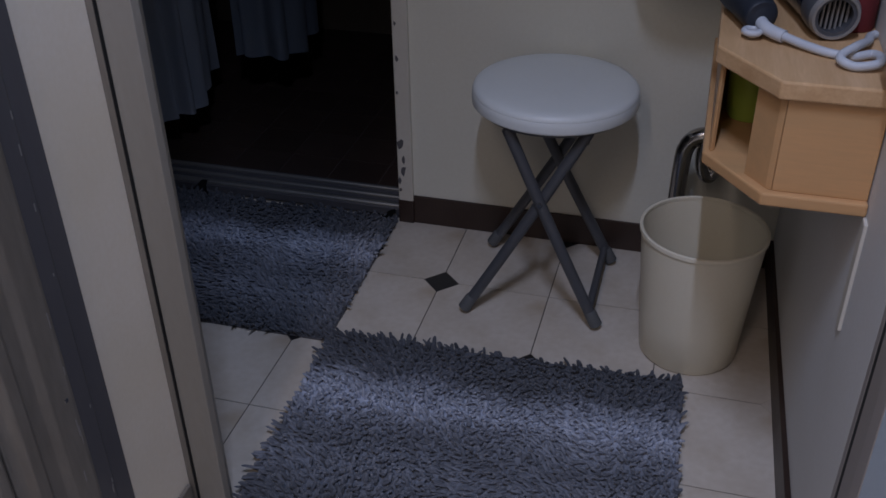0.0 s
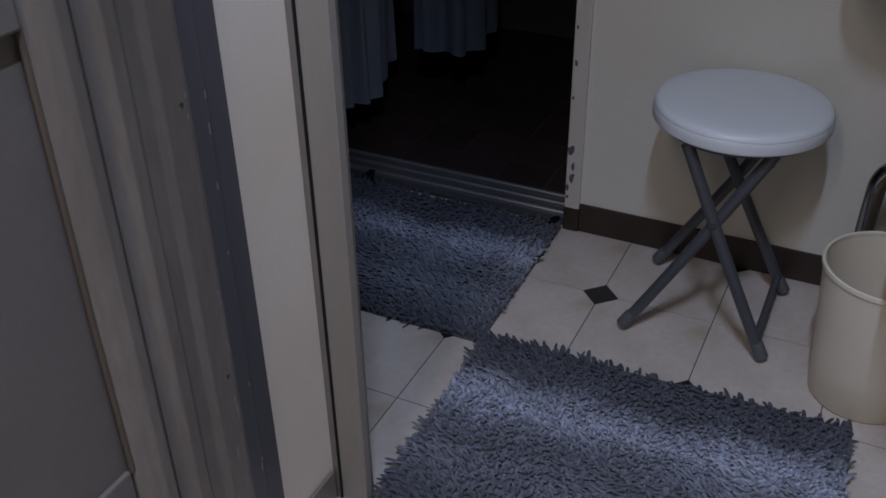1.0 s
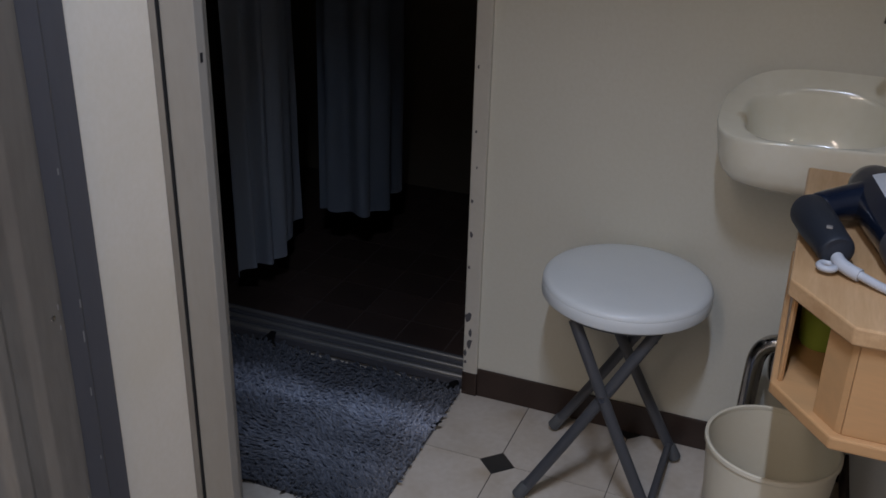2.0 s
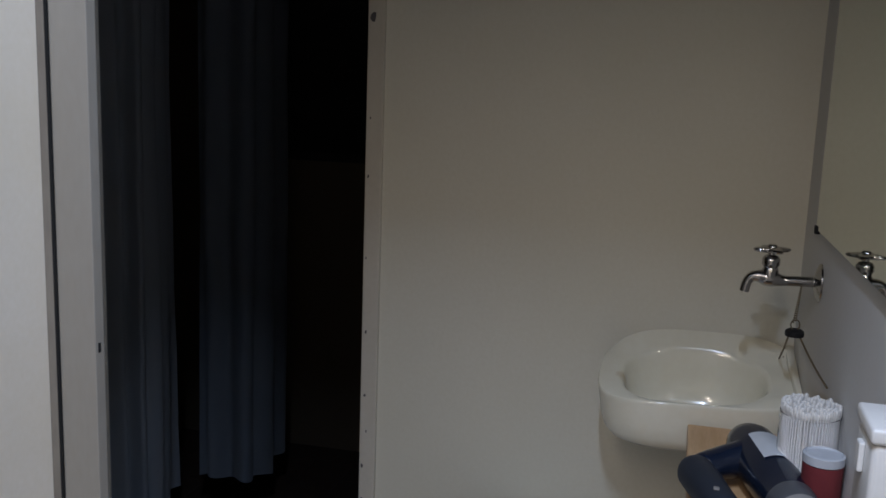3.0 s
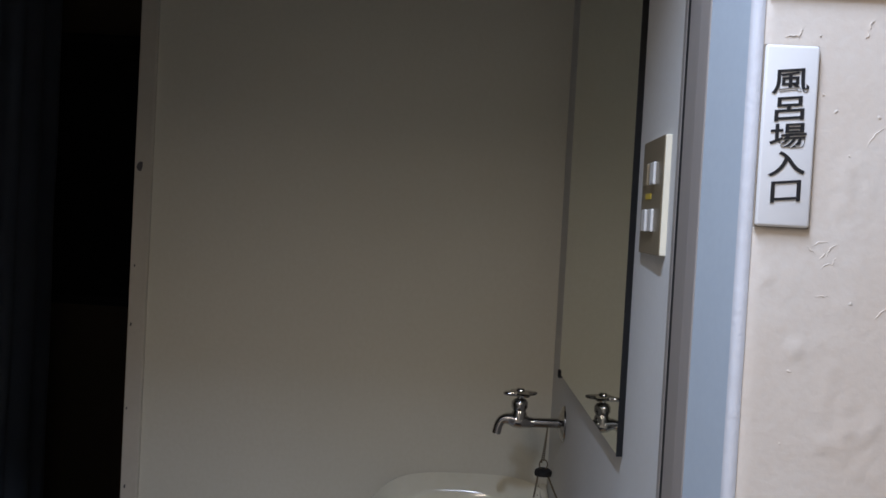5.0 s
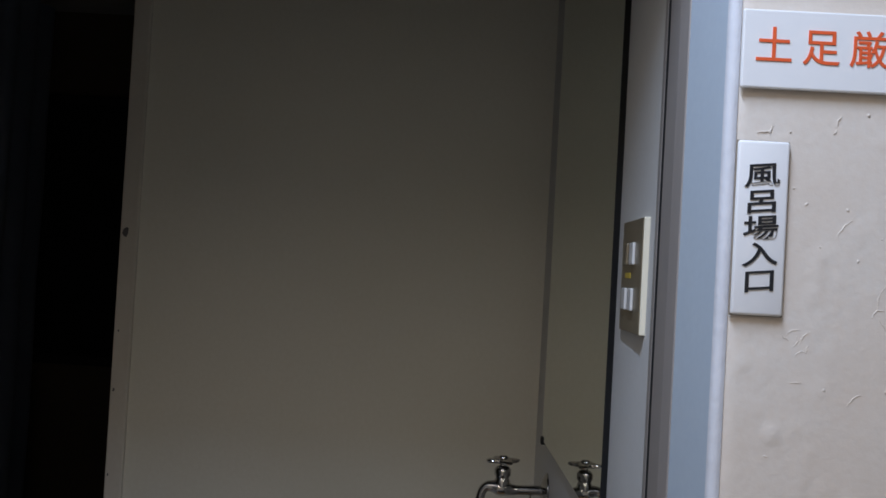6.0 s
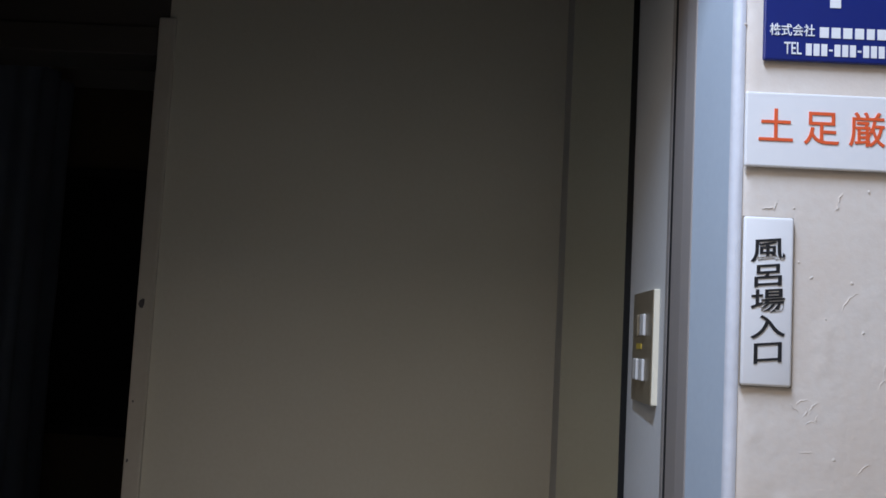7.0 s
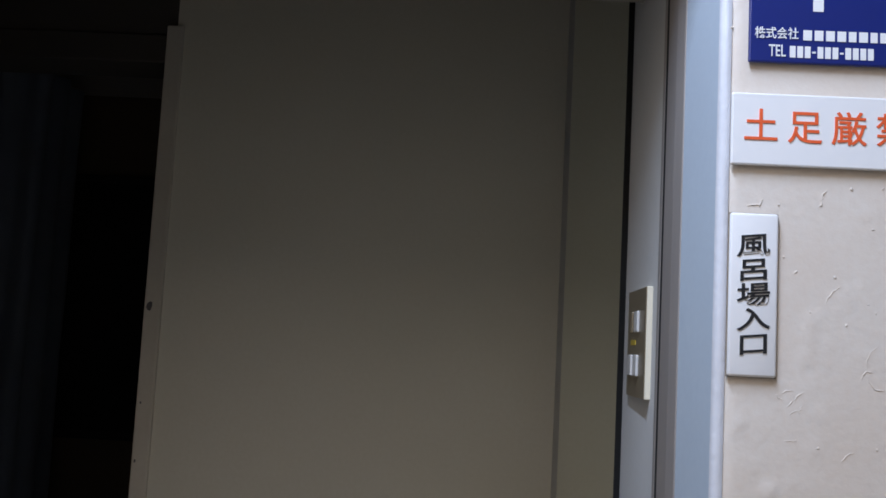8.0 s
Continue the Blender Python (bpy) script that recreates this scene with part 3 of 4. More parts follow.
def wall_mirror():
    """Mirror parallel to the side wall, from a little out of the corner to near the doorway."""
    y0, y1, low, high = 0.071, -0.553, 1.106, 2.120
    t = thing("wall_mirror", (side_x(-0.24), -0.24, low), "large frameless wall mirror with a black near edge", "mirror")
    part("glass", prism([(side_x(y0) - 0.0070, y0), (side_x(y0) - 0.0004, y0), (side_x(y1) - 0.0004, y1), (side_x(y1) - 0.0070, y1)], low, high, 0.0006), mirror_material(), t, "clear mirror glass")
    part("edge_strip", prism([(side_x(y1) - 0.0074, y1 - 0.0004), (side_x(y1) - 0.0002, y1 - 0.0004), (side_x(y1) - 0.0002, y1 - 0.0036), (side_x(y1) - 0.0074, y1 - 0.0036)], low - 0.001, high + 0.003), DEEPBLACK, t, "black edge strip")
    for z in (low, high):
        part("clip", box(side_x(y0) - 0.0095, side_x(y0) - 0.0004, y0 - 0.009, y0 + 0.006, z - 0.008, z + 0.006, 0.0015), BLACK, t, "small dark mirror clip")


wall_mirror()


def basin():
    t = thing("wash_basin", (0.54, 0.13, 0.62), "small ivory ceramic wash basin with faint rust stains", "basin")
    def oval(cx, cy, hx, hy, q, scale, k=64):
        """Rounded plan outline whose front edge runs a little aslant."""
        pts = []
        for i in range(k):
            a = 2 * math.pi * i / k
            c, n = math.cos(a), math.sin(a)
            r = (abs(c) ** q + abs(n) ** q) ** (-1 / q)
            x, y = cx + hx * r * c * scale, cy + hy * r * n * scale
            if y < cy:
                y += (x - 0.44) * 0.08 * min(1, (cy - y) / 0.06) * min(1, scale)
            pts.append((min(x, side_x(y) - 0.0005), min(y, 0.2335)))
        return pts

    def rim_height(x, y):
        """The rim climbs gently from front to back and rises to a ledge on the wall."""
        return 0.792 + 0.015 * (x - 0.44) + 0.235 * max(0.0, min(y, 0.192) - 0.02) + 0.95 * max(0.0, y - 0.192)

    bm = bmesh.new()
    # scale of the outline and share of the height: up the outer side, over the rim
    outer = [(0.30, 0.0), (0.60, 0.01), (0.76, 0.045), (0.86, 0.13), (0.925, 0.28), (0.962, 0.50), (0.984, 0.75), (0.996, 0.90), (1.0, 0.955), (0.995, 0.985), (0.980, 1.0)]
    inner = [(1.04, 1.0), (1.0, 0.985), (0.97, 0.93), (0.94, 0.82), (0.905, 0.64), (0.85, 0.40), (0.74, 0.18), (0.52, 0.05), (0.10, 0.0)]
    rings = []
    for sc, h in outer:
        rings.append([bm.verts.new((x, y, 0.692 + (rim_height(x, y) - 0.692) * h)) for x, y in oval(0.533, 0.115, 0.190, 0.117, 3.4, sc)])
    for sc, h in inner:
        rings.append([bm.verts.new((x, y, 0.710 + (rim_height(x, y) - 0.710) * h)) for x, y in oval(0.516, 0.1045, 0.131, 0.0965, 2.7, sc)])
    for a, b in zip(rings, rings[1:]):
        for i in range(len(a)):
            j = (i + 1) % len(a)
            bm.faces.new((a[i], a[j], b[j], b[i]))
    bm.faces.new(rings[0][::-1])
    bm.faces.new(rings[-1])
    part("bowl", bm, CERAMIC, t, "ivory glazed bowl with a broad rounded rim", True)
    lip = prism([(0.678, 0.2335), (0.6955, 0.2335), (0.7000, 0.040), (0.689, 0.040)], 0.775, 0.858, 0.004)
    for v in lip.verts:
        if v.co.z > 0.8:
            v.co.z -= 0.24 * (0.2335 - v.co.y)
    part("side_lip", lip, CERAMIC, t, "raised ivory lip along the side wall", True)
    part("drain_ring", lathe([(0.0, 0.7095), (0.016, 0.7095), (0.022, 0.7130), (0.024, 0.7085)], (0.545, 0.131, 0), 24), CHROME, t, "chrome drain ring", True)
    part("overflow_hole", lathe([(0.0, 0.001), (0.004, 0.001), (0.004, -0.004)], (0.634, 0.110, 0.772), 12, "x"), BLACK, t)
    pipe = smooth_line([(0.545, 0.131, 0.692), (0.545, 0.131, 0.52), (0.549, 0.131, 0.32), (0.547, 0.13, 0.285), (0.535, 0.125, 0.268), (0.521, 0.12, 0.285), (0.517, 0.116, 0.32), (0.520, 0.112, 0.355)], 8)
    part("trap_pipe", tube(pipe, 0.014, 16), CHROME, t, "chrome trap pipe under the basin", True)
    bend = smooth_line([(0.56, 0.10, 0.372), (0.535, 0.10, 0.372), (0.503, 0.10, 0.366), (0.484, 0.10, 0.340), (0.479, 0.10, 0.29), (0.476, 0.10, 0.12), (0.475, 0.10, 0.0)], 8)
    part("waste_pipe", tube(bend, 0.017, 16), CHROME, t, "bent chrome waste pipe", True)
    part("pipe_collar", lathe([(0.016, 0), (0.034, 0.001), (0.030, 0.006), (0.017, 0.010)], (0.475, 0.10, 0.0), 24), CHROME, t, "chrome floor collar", True)
    # chain eyelet on the rim and its chain
    part("chain_eyelet", tube(smooth_line([(0.676, 0.200, 0.842), (0.671, 0.196, 0.836), (0.663, 0.196, 0.828), (0.668, 0.201, 0.822)]), 0.003, 8), BRASS, t, "tarnished chain eyelet", True)


basin()


def wall_tap():
    y, z = 0.194, 0.992
    t = thing("wall_tap", (XR, y, z), "old chrome wall tap with a four-lobed handle", "tap")
    part("flange", lathe([(0.0, 0.0), (0.036, 0.0), (0.035, -0.003), (0.024, -0.008), (0.012, -0.012), (0.0, -0.012)], (XR, y, z), 32, "x"), CHROME, t, "round chrome wall flange", True)
    body = [(XR - 0.008, y, z), (0.690, y, z), (0.662, y, z - 0.001), (0.650, y, z - 0.001), (0.636, y, z + 0.001), (0.624, y, z + 0.002), (0.612, y, z + 0.004), (0.600, y, z + 0.002), (0.592, y, z - 0.008), (0.588, y, z - 0.026)]
    rad = [0.0095, 0.0095, 0.0095, 0.011, 0.015, 0.015, 0.0115, 0.0095, 0.0088, 0.0088]
    line = smooth_line(body, 4)
    rr = [float(v) for v in np.interp(np.linspace(0, len(rad) - 1, len(line)), range(len(rad)), rad)]
    part("spout", tube(line, rr, 20), CHROME, t, "curved chrome spout", True)
    part("bonnet", lathe([(0.015, 0.0), (0.0150, 0.012), (0.0125, 0.018), (0.0160, 0.024), (0.0160, 0.034), (0.012, 0.040), (0.006, 0.042), (0.005, 0.05), (0, 0.05)], (0.631, y, z + 0.004), 24), CHROME, t, "chrome bonnet", True)
    # flat handle with four rounded lobes, thicker towards its hub
    h = bmesh.new()
    rings = []
    for q, up in ((0.0, 0.050), (0.55, 0.0505), (0.93, 0.0525), (1.0, 0.0555), (0.93, 0.0585), (0.55, 0.0605), (0.0, 0.0615)):
        ring = []
        for k in range(48):
            a = 2 * math.pi * k / 48
            r = q * (0.0275 + 0.0085 * math.cos(4 * (a - 0.35)))
            ring.append(h.verts.new((0.631 + r * math.cos(a), y + r * math.sin(a), z + up)) if q else None)
        rings.append(ring if q else [h.verts.new((0.631, y, z + up))])
    for r0, r1 in zip(rings, rings[1:]):
        for k in range(48):
            j = (k + 1) % 48
            if len(r0) == 1:
                h.faces.new((r0[0], r1[k], r1[j]))
            elif len(r1) == 1:
                h.faces.new((r0[k], r0[j], r1[0]))
            else:
                h.faces.new((r0[k], r0[j], r1[j], r1[k]))
    part("handle", h, CHROME, t, "dull chrome four-lobed handle", True)
    part("handle_cap", lathe([(0.010, 0.0), (0.010, 0.006), (0.007, 0.010), (0, 0.011)], (0.631, y, z + 0.055), 20), CHROME, t, "", True)
    t.location, t.scale = (side_x(0.015), 0.015, 1.024), (0.905, 0.905, 0.905)


wall_tap()


def drain_plug():
    t = thing("drain_plug", (0.684, 0.192, 0.895), "black rubber drain plug hanging from the tap by a bead chain", "plug")
    part("plug", lathe([(0.0, 0.010), (0.012, 0.010), (0.0165, 0.007), (0.0175, 0.002), (0.0165, -0.003), (0.0, -0.004)], (0.684, 0.192, 0.893), 28), BLACK, t, "round black rubber plug", True)
    part("ring", tube(smooth_line([(0.684 + 0.008 * math.cos(a), 0.192, 0.911 + 0.010 * math.sin(a)) for a in [2 * math.pi * k / 10 for k in range(11)]], 2), 0.0013, 6), BRASS, t, "wire ring")

    def beads(name, a, b, sag, label):
        bm = bmesh.new()
        a, b = Vector(a), Vector(b)
        n = max(6, int((b - a).length / 0.0042))
        for k in range(n + 1):
            u = k / n
            p = a.lerp(b, u) - Vector((0, 0, sag * 4 * u * (1 - u)))
            bmesh.ops.create_icosphere(bm, subdivisions=1, radius=0.0021, matrix=Matrix.Translation(p))
        part(name, bm, BRASS, t, label, True)

    beads("chain_to_tap", (0.684, 0.192, 0.920), (0.688, 0.193, 0.984), 0.0, "tarnished bead chain")
    beads("chain_to_tap", (0.680, 0.192, 0.916), (0.688, 0.195, 0.984), 0.0, "tarnished bead chain")
    beads("chain_to_rim", (0.674, 0.190, 0.890), (0.6829, 0.3953, 0.7884), 0.002, "tarnished bead chain")
    beads("chain_to_wall", (0.694, 0.190, 0.889), (0.7185, -0.017, 0.859), 0.004, "tarnished bead chain")
    t.location, t.scale = (0.6690, 0.0150, 0.9345), (0.905, 0.905, 0.905)


drain_plug()

# ---- wooden wall shelf and what stands on it ----


def wall_shelf():
    t = thing("wall_shelf", (0.6, -0.28, 0.59), "honey wood wall shelf with an open cut-off corner", "shelf")
    out = [(0.508, 0.0), (side_x(0) - 0.0008, 0.0), (side_x(-0.558) - 0.0008, -0.558), (0.586, -0.558), (0.508, -0.455)]
    part("top_board", prism(out, 0.736, 0.760, 0.003), WOODTOP, t, "pale wood top board with straight grain")
    part("bottom_board", prism(out, 0.590, 0.608, 0.003), WOOD, t, "honey wood bottom board")
    part("front_panel", box(0.598, 0.713, -0.548, -0.534, 0.608, 0.736, 0.0015), WOOD, t, "flat honey wood front panel")
    part("back_panel", box(0.518, 0.700, -0.020, -0.006, 0.608, 0.736, 0.0015), WOOD, t)
    part("side_panel", box(0.516, 0.5235, -0.43, -0.021, 0.608, 0.736, 0.0015), WOOD, t, "honey wood side panel")
    part("corner_post", prism([(0.516, -0.4305), (0.516, -0.449), (0.519, -0.4530), (0.5235, -0.449), (0.5235, -0.4305)], 0.608, 0.736, 0.001), WOOD, t, "narrow honey wood corner post")
    part("corner_post", prism([(0.5635, -0.5080), (0.590, -0.543), (0.5975, -0.548), (0.5975, -0.528), (0.5730, -0.5010)], 0.608, 0.736, 0.001), WOOD, t, "honey wood panel beside the open corner")
    part("inner_wall", box(0.660, 0.666, -0.533, -0.022, 0.609, 0.735), WOOD, t)
    part("bracket", box(0.711, 0.7195, -0.575, -0.553, 0.425, 0.589, 0.0015), TRIM, t, "cream metal wall bracket")


wall_shelf()
cup = thing("green_cup", (0.566, -0.322, 0.608), "green plastic cup inside the open shelf corner", "cup")
part("body", lathe([(0.0, 0.0), (0.028, 0.0), (0.031, 0.004), (0.038, 0.105), (0.0365, 0.105), (0.030, 0.006), (0.0, 0.005)], (0.566, -0.322, 0.609), 40), GREEN, cup, "", True)


def hair_dryer():
    z = 0.760
    t = thing("hair_dryer", (0.60, -0.36, z), "dark navy hair dryer with a grey cable lying on the shelf", "hair dryer")
    # barrel lies across the shelf, its mouth towards the corridor; the grip is folded alongside
    axis = [(0.590, -0.150, z + 0.040), (0.5915, -0.156, z + 0.040), (0.594, -0.168, z + 0.040), (0.600, -0.195, z + 0.041), (0.609, -0.235, z + 0.041), (0.622, -0.292, z + 0.039), (0.634, -0.345, z + 0.036), (0.640, -0.372, z + 0.035)]
    radii = [0.006, 0.020, 0.031, 0.0385, 0.0405, 0.0385, 0.0345, 0.0335]
    line = smooth_line(axis, 5)
    body = part("body", tube(line, [float(v) for v in np.interp(np.linspace(0, 7, len(line)), range(8), radii)], 32), NAVY, t, "glossy dark navy barrel", True)
    mouth = look((0.6425, -0.383, z + 0.0345), (0.6595, -0.460, z + 0.030)) @ Matrix.Rotation(math.pi, 4, "X")
    ring = lathe([(0.022, 0.026), (0.028, 0.027), (0.0325, 0.020), (0.0345, 0.0), (0.0345, -0.012), (0.026, -0.012), (0.022, 0.026)], (0, 0, 0), 32)
    ring.transform(mouth)
    part("nozzle", ring, STOOLLEG, t, "dark grey nozzle ring", True)
    rim = lathe([(0.0265, 0.0262), (0.0300, 0.0262), (0.0310, 0.0225), (0.0325, 0.0215), (0.0300, 0.0290), (0.0265, 0.0290), (0.0265, 0.0262)], (0, 0, 0), 32)
    rim.transform(mouth)
    part("nozzle_rim", rim, PALEGREY, t, "pale worn rim of the nozzle", True)
    grille = bmesh.new()
    for k in range(-3, 4):
        x = k * 0.0062
        h = math.sqrt(max(0, 0.0225 ** 2 - x ** 2))
        box(x - 0.0012, x + 0.0012, -h, h, 0.010, 0.0135, bm=grille)
    grille.transform(mouth)
    part("grille", grille, PALEGREY, t, "grey outlet grille")
    back = lathe([(0.0, 0.0), (0.025, 0.0), (0.025, -0.002), (0.0, -0.002)], (0, 0, 0.006), 24)
    back.transform(mouth)
    part("mouth", back, BLACK, t, "dark inside of the mouth")
    hl = smooth_line([(0.603, -0.232, z + 0.043), (0.578, -0.246, z + 0.040), (0.552, -0.260, z + 0.036), (0.530, -0.276, z + 0.031), (0.522, -0.290, z + 0.029)], 5)
    part("neck", tube(hl, [float(v) for v in np.interp(np.linspace(0, 4, len(hl)), range(5), [0.033, 0.027, 0.024, 0.024, 0.015])], 20), NAVY, t, "glossy navy hinge neck", True)
    gl = smooth_line([(0.5135, -0.272, z + 0.030), (0.5145, -0.276, z + 0.030), (0.518, -0.290, z + 0.030), (0.530, -0.325, z + 0.029), (0.545, -0.368, z + 0.027), (0.556, -0.398, z + 0.025), (0.559, -0.406, z + 0.024), (0.560, -0.409, z + 0.024)], 4)
    part("handle", tube(gl, [float(v) for v in np.interp(np.linspace(0, 7, len(gl)), range(8), [0.008, 0.019, 0.0265, 0.0268, 0.0245, 0.0235, 0.020, 0.010])], 22), GRIP, t, "matt slate rubber grip", True)
    part("button", box(0.5395, 0.5475, -0.3905, -0.3825, z + 0.0485, z + 0.0515, 0.001), PALEGREY, t, "small pale button on the grip")
    lab = bmesh.new()
    n = 6
    c0, c1 = Vector((0.6085, -0.232, z + 0.041)), Vector((0.6255, -0.308, z + 0.0385))
    rows = []
    for i in range(5):
        row = []
        c = c0.lerp(c1, i / 4)
        r = 0.0416 - 0.0024 * i / 4
        for k in range(n + 1):
            a = math.radians(55 + 62 * k / n)
            row.append(lab.verts.new(c + Vector((r * math.cos(a), 0.2 * r * math.cos(a), r * math.sin(a)))))
        rows.append(row)
    for a, b in zip(rows, rows[1:]):
        for k in range(n):
            lab.faces.new((a[k], a[k + 1], b[k + 1], b[k]))
    part("label", lab, PAPERLABEL, body, "silver label on the barrel", True)
    part("cord_loop", tube(smooth_line([(0.549 + 0.010 * math.cos(a), -0.420 + 0.010 * math.sin(a), z + 0.010) for a in [2 * math.pi * k / 10 for k in range(11)]], 3), 0.0045, 10), CORD, t, "grey hanging loop", True)
    cord = smooth_line([(0.586, -0.434, z + 0.012), (0.606, -0.447, z + 0.009), (0.630, -0.462, z + 0.007), (0.650, -0.470, z + 0.006), (0.672, -0.472, z + 0.006), (0.692, -0.462, z + 0.007), (0.700, -0.478, z + 0.010), (0.695, -0.502, z + 0.010), (0.668, -0.508, z + 0.007), (0.652, -0.495, z + 0.012), (0.672, -0.466, z + 0.017), (0.690, -0.425, z + 0.010), (0.696, -0.395, z + 0.006), (0.703, -0.385, z + 0.006)], 8)
    part("strain_relief", tube(smooth_line([(0.557, -0.404, z + 0.020), (0.563, -0.416, z + 0.016), (0.574, -0.426, z + 0.013), (0.588, -0.435, z + 0.011)], 6), 0.0085, 12), CORD, t, "thick grey cable sleeve", True)
    part("cord", tube(cord, 0.0058, 10), CORD, t, "thick grey-white cable in loops", True)


hair_dryer()


def bud_jar():
    c = (0.6664, -0.2785)
    t = thing("cotton_bud_jar", (c[0], c[1], 0.760), "clear round jar packed with white cotton buds", "jar")
    glass = bpy.data.materials.new("clear_plastic_jar")
    glass.use_nodes = True
    b = glass.node_tree.nodes["Principled BSDF"]
    b.inputs["Transmission Weight"].default_value, b.inputs["Roughness"].default_value, b.inputs["IOR"].default_value = 1.0, 0.08, 1.2
    j = part("jar", lathe([(0.0, 0.0), (0.0395, 0.0), (0.041, 0.003), (0.041, 0.134), (0.0395, 0.134), (0.0395, 0.005), (0.0, 0.005)], (c[0], c[1], 0.7605), 40), glass, t, "thin clear plastic jar", True)
    j.visible_shadow = False
    part("label_band", lathe([(0.0411, 0.0), (0.0417, 0.001), (0.0417, 0.026), (0.0411, 0.027)], (c[0], c[1], 0.7625), 40), YELLOW, j, "yellow paper band round the jar foot", True)
    rnd = random.Random(2)
    bm = bmesh.new()
    for k in range(200):
        a = rnd.random() * 2 * math.pi
        r = 0.0375 * math.sqrt(rnd.random()) if k > 60 else 0.0375
        a = 2 * math.pi * k / 61 if k <= 60 else a
        x, y = c[0] + r * math.cos(a), c[1] + r * math.sin(a)
        top = 0.904 + rnd.random() * 0.007
        tube([(x, y, 0.767), (x, y, top - 0.012), (x, y, top - 0.009), (x, y, top - 0.002), (x, y, top)], [0.0016, 0.0016, 0.0031, 0.0031, 0.0012], 6, bm=bm)
    ob = part("cotton_bud_filling", bm, WHITEPL, t, "packed white cotton buds", True)
    ob["kind"] = "stuff"


bud_jar()


def white_box():
    t = thing("white_dispenser", (0.695, -0.615, 0.885), "white plastic dispenser box fixed to the side wall", "dispenser")
    part("body", box(0.6735, 0.7195, -0.662, -0.578, 0.885, 0.993, 0.007, seg=3), WHITEPL, t, "", True)
    part("lid", box(0.6710, 0.7197, -0.665, -0.574, 0.993, 1.010, 0.004, seg=3), WHITEPL, t, "white lid with rounded edges", True)
    part("side_tab", box(0.667, 0.6732, -0.630, -0.612, 0.950, 0.982, 0.002), WHITEPL, t, "small white side tab")


white_box()
tub = thing("round_tub", (0.6795, -0.345, 0.760), "small dark red round tub with a grey lid", "tub")
part("body", lathe([(0.0, 0.0), (0.024, 0.0), (0.026, 0.003), (0.0262, 0.088), (0.0, 0.0885)], (0.6795, -0.345, 0.7605), 32), MAROON, tub, "dark red body", True)
part("lid", lathe([(0.0255, 0.0), (0.0272, 0.001), (0.0272, 0.012), (0.024, 0.0135), (0.022, 0.011), (0.0, 0.0105)], (0.6795, -0.345, 0.8493), 32), CORD, tub, "grey rimmed lid", True)

# ---- switch plate and signs ----


def switch_plate():
    t = thing("switch_plate", (XR, -0.662, 1.410), "bronze switch plate with four rocker switches", "switch plate")
    part("backing", box(0.7128, 0.7195, -0.722, -0.602, 1.349, 1.472, 0.0012), BIN, t, "ivory plate body")
    part("plate", box(0.7118, 0.7128, -0.7215, -0.6025, 1.3495, 1.4715, 0.0004), SWITCH, t, "brushed bronze cover")
    for y in (-0.636, -0.674):
        for z in (1.4345, 1.385):
            blank = y > -0.65 and z > 1.42
            part("rocker", box(0.7085, 0.7118, y - 0.011, y + 0.011, z - 0.012, z + 0.012, 0.0012), SWITCH if blank else WHITEPL, t, "dark blank rocker" if blank else "white rocker switch")
    part("label_strip", box(0.7112, 0.7119, -0.662, -0.630, 1.408, 1.414), YELLOW, t, "yellow label strip")


switch_plate()


def plate_sign():
    t = thing("bath_entrance_sign", (0.7656, YF, 1.3771), "white vertical plate with black brush lettering on the blistered wall", "sign")
    part("plate", box(0.7440, 0.7858, YF - 0.0062, YF - 0.0015, 1.3820, 1.5230, 0.0025, seg=3), SIGNWHITE, t, "white plastic plate with rounded corners", True)
    part("grime_edge", box(0.7435, 0.7863, YF - 0.0024, YF - 0.0012, 1.3814, 1.5235, 0.0005), GRIME, t, "brown grime line round the plate")
    for k, ch in enumerate("風呂場入口"):
        writing("lettering", ch, 0.0205, (0.7642 + 0.0003 * k, YF - 0.0066, 1.4941 - 0.0213 * k), INKBLACK, t, "black brush lettering", 1.44, 0.00022, 0.11)
    return t


def shoe_sign():
    t = thing("no_shoes_sign", (0.8320, YF, 1.5749), "white plate with orange-red lettering forbidding outdoor shoes", "sign")
    part("plate", box(0.7432, 0.9167, YF - 0.0062, YF - 0.0015, 1.5655, 1.6297, 0.0015), SIGNWHITE, t, "white plastic plate")
    for k, ch in enumerate("土足厳禁"):
        writing("lettering", ch, 0.0314, (0.7685 + 0.0380 * k, YF - 0.0066, 1.5984), INKRED, t, "orange-red lettering", 1.0, 0.00018)


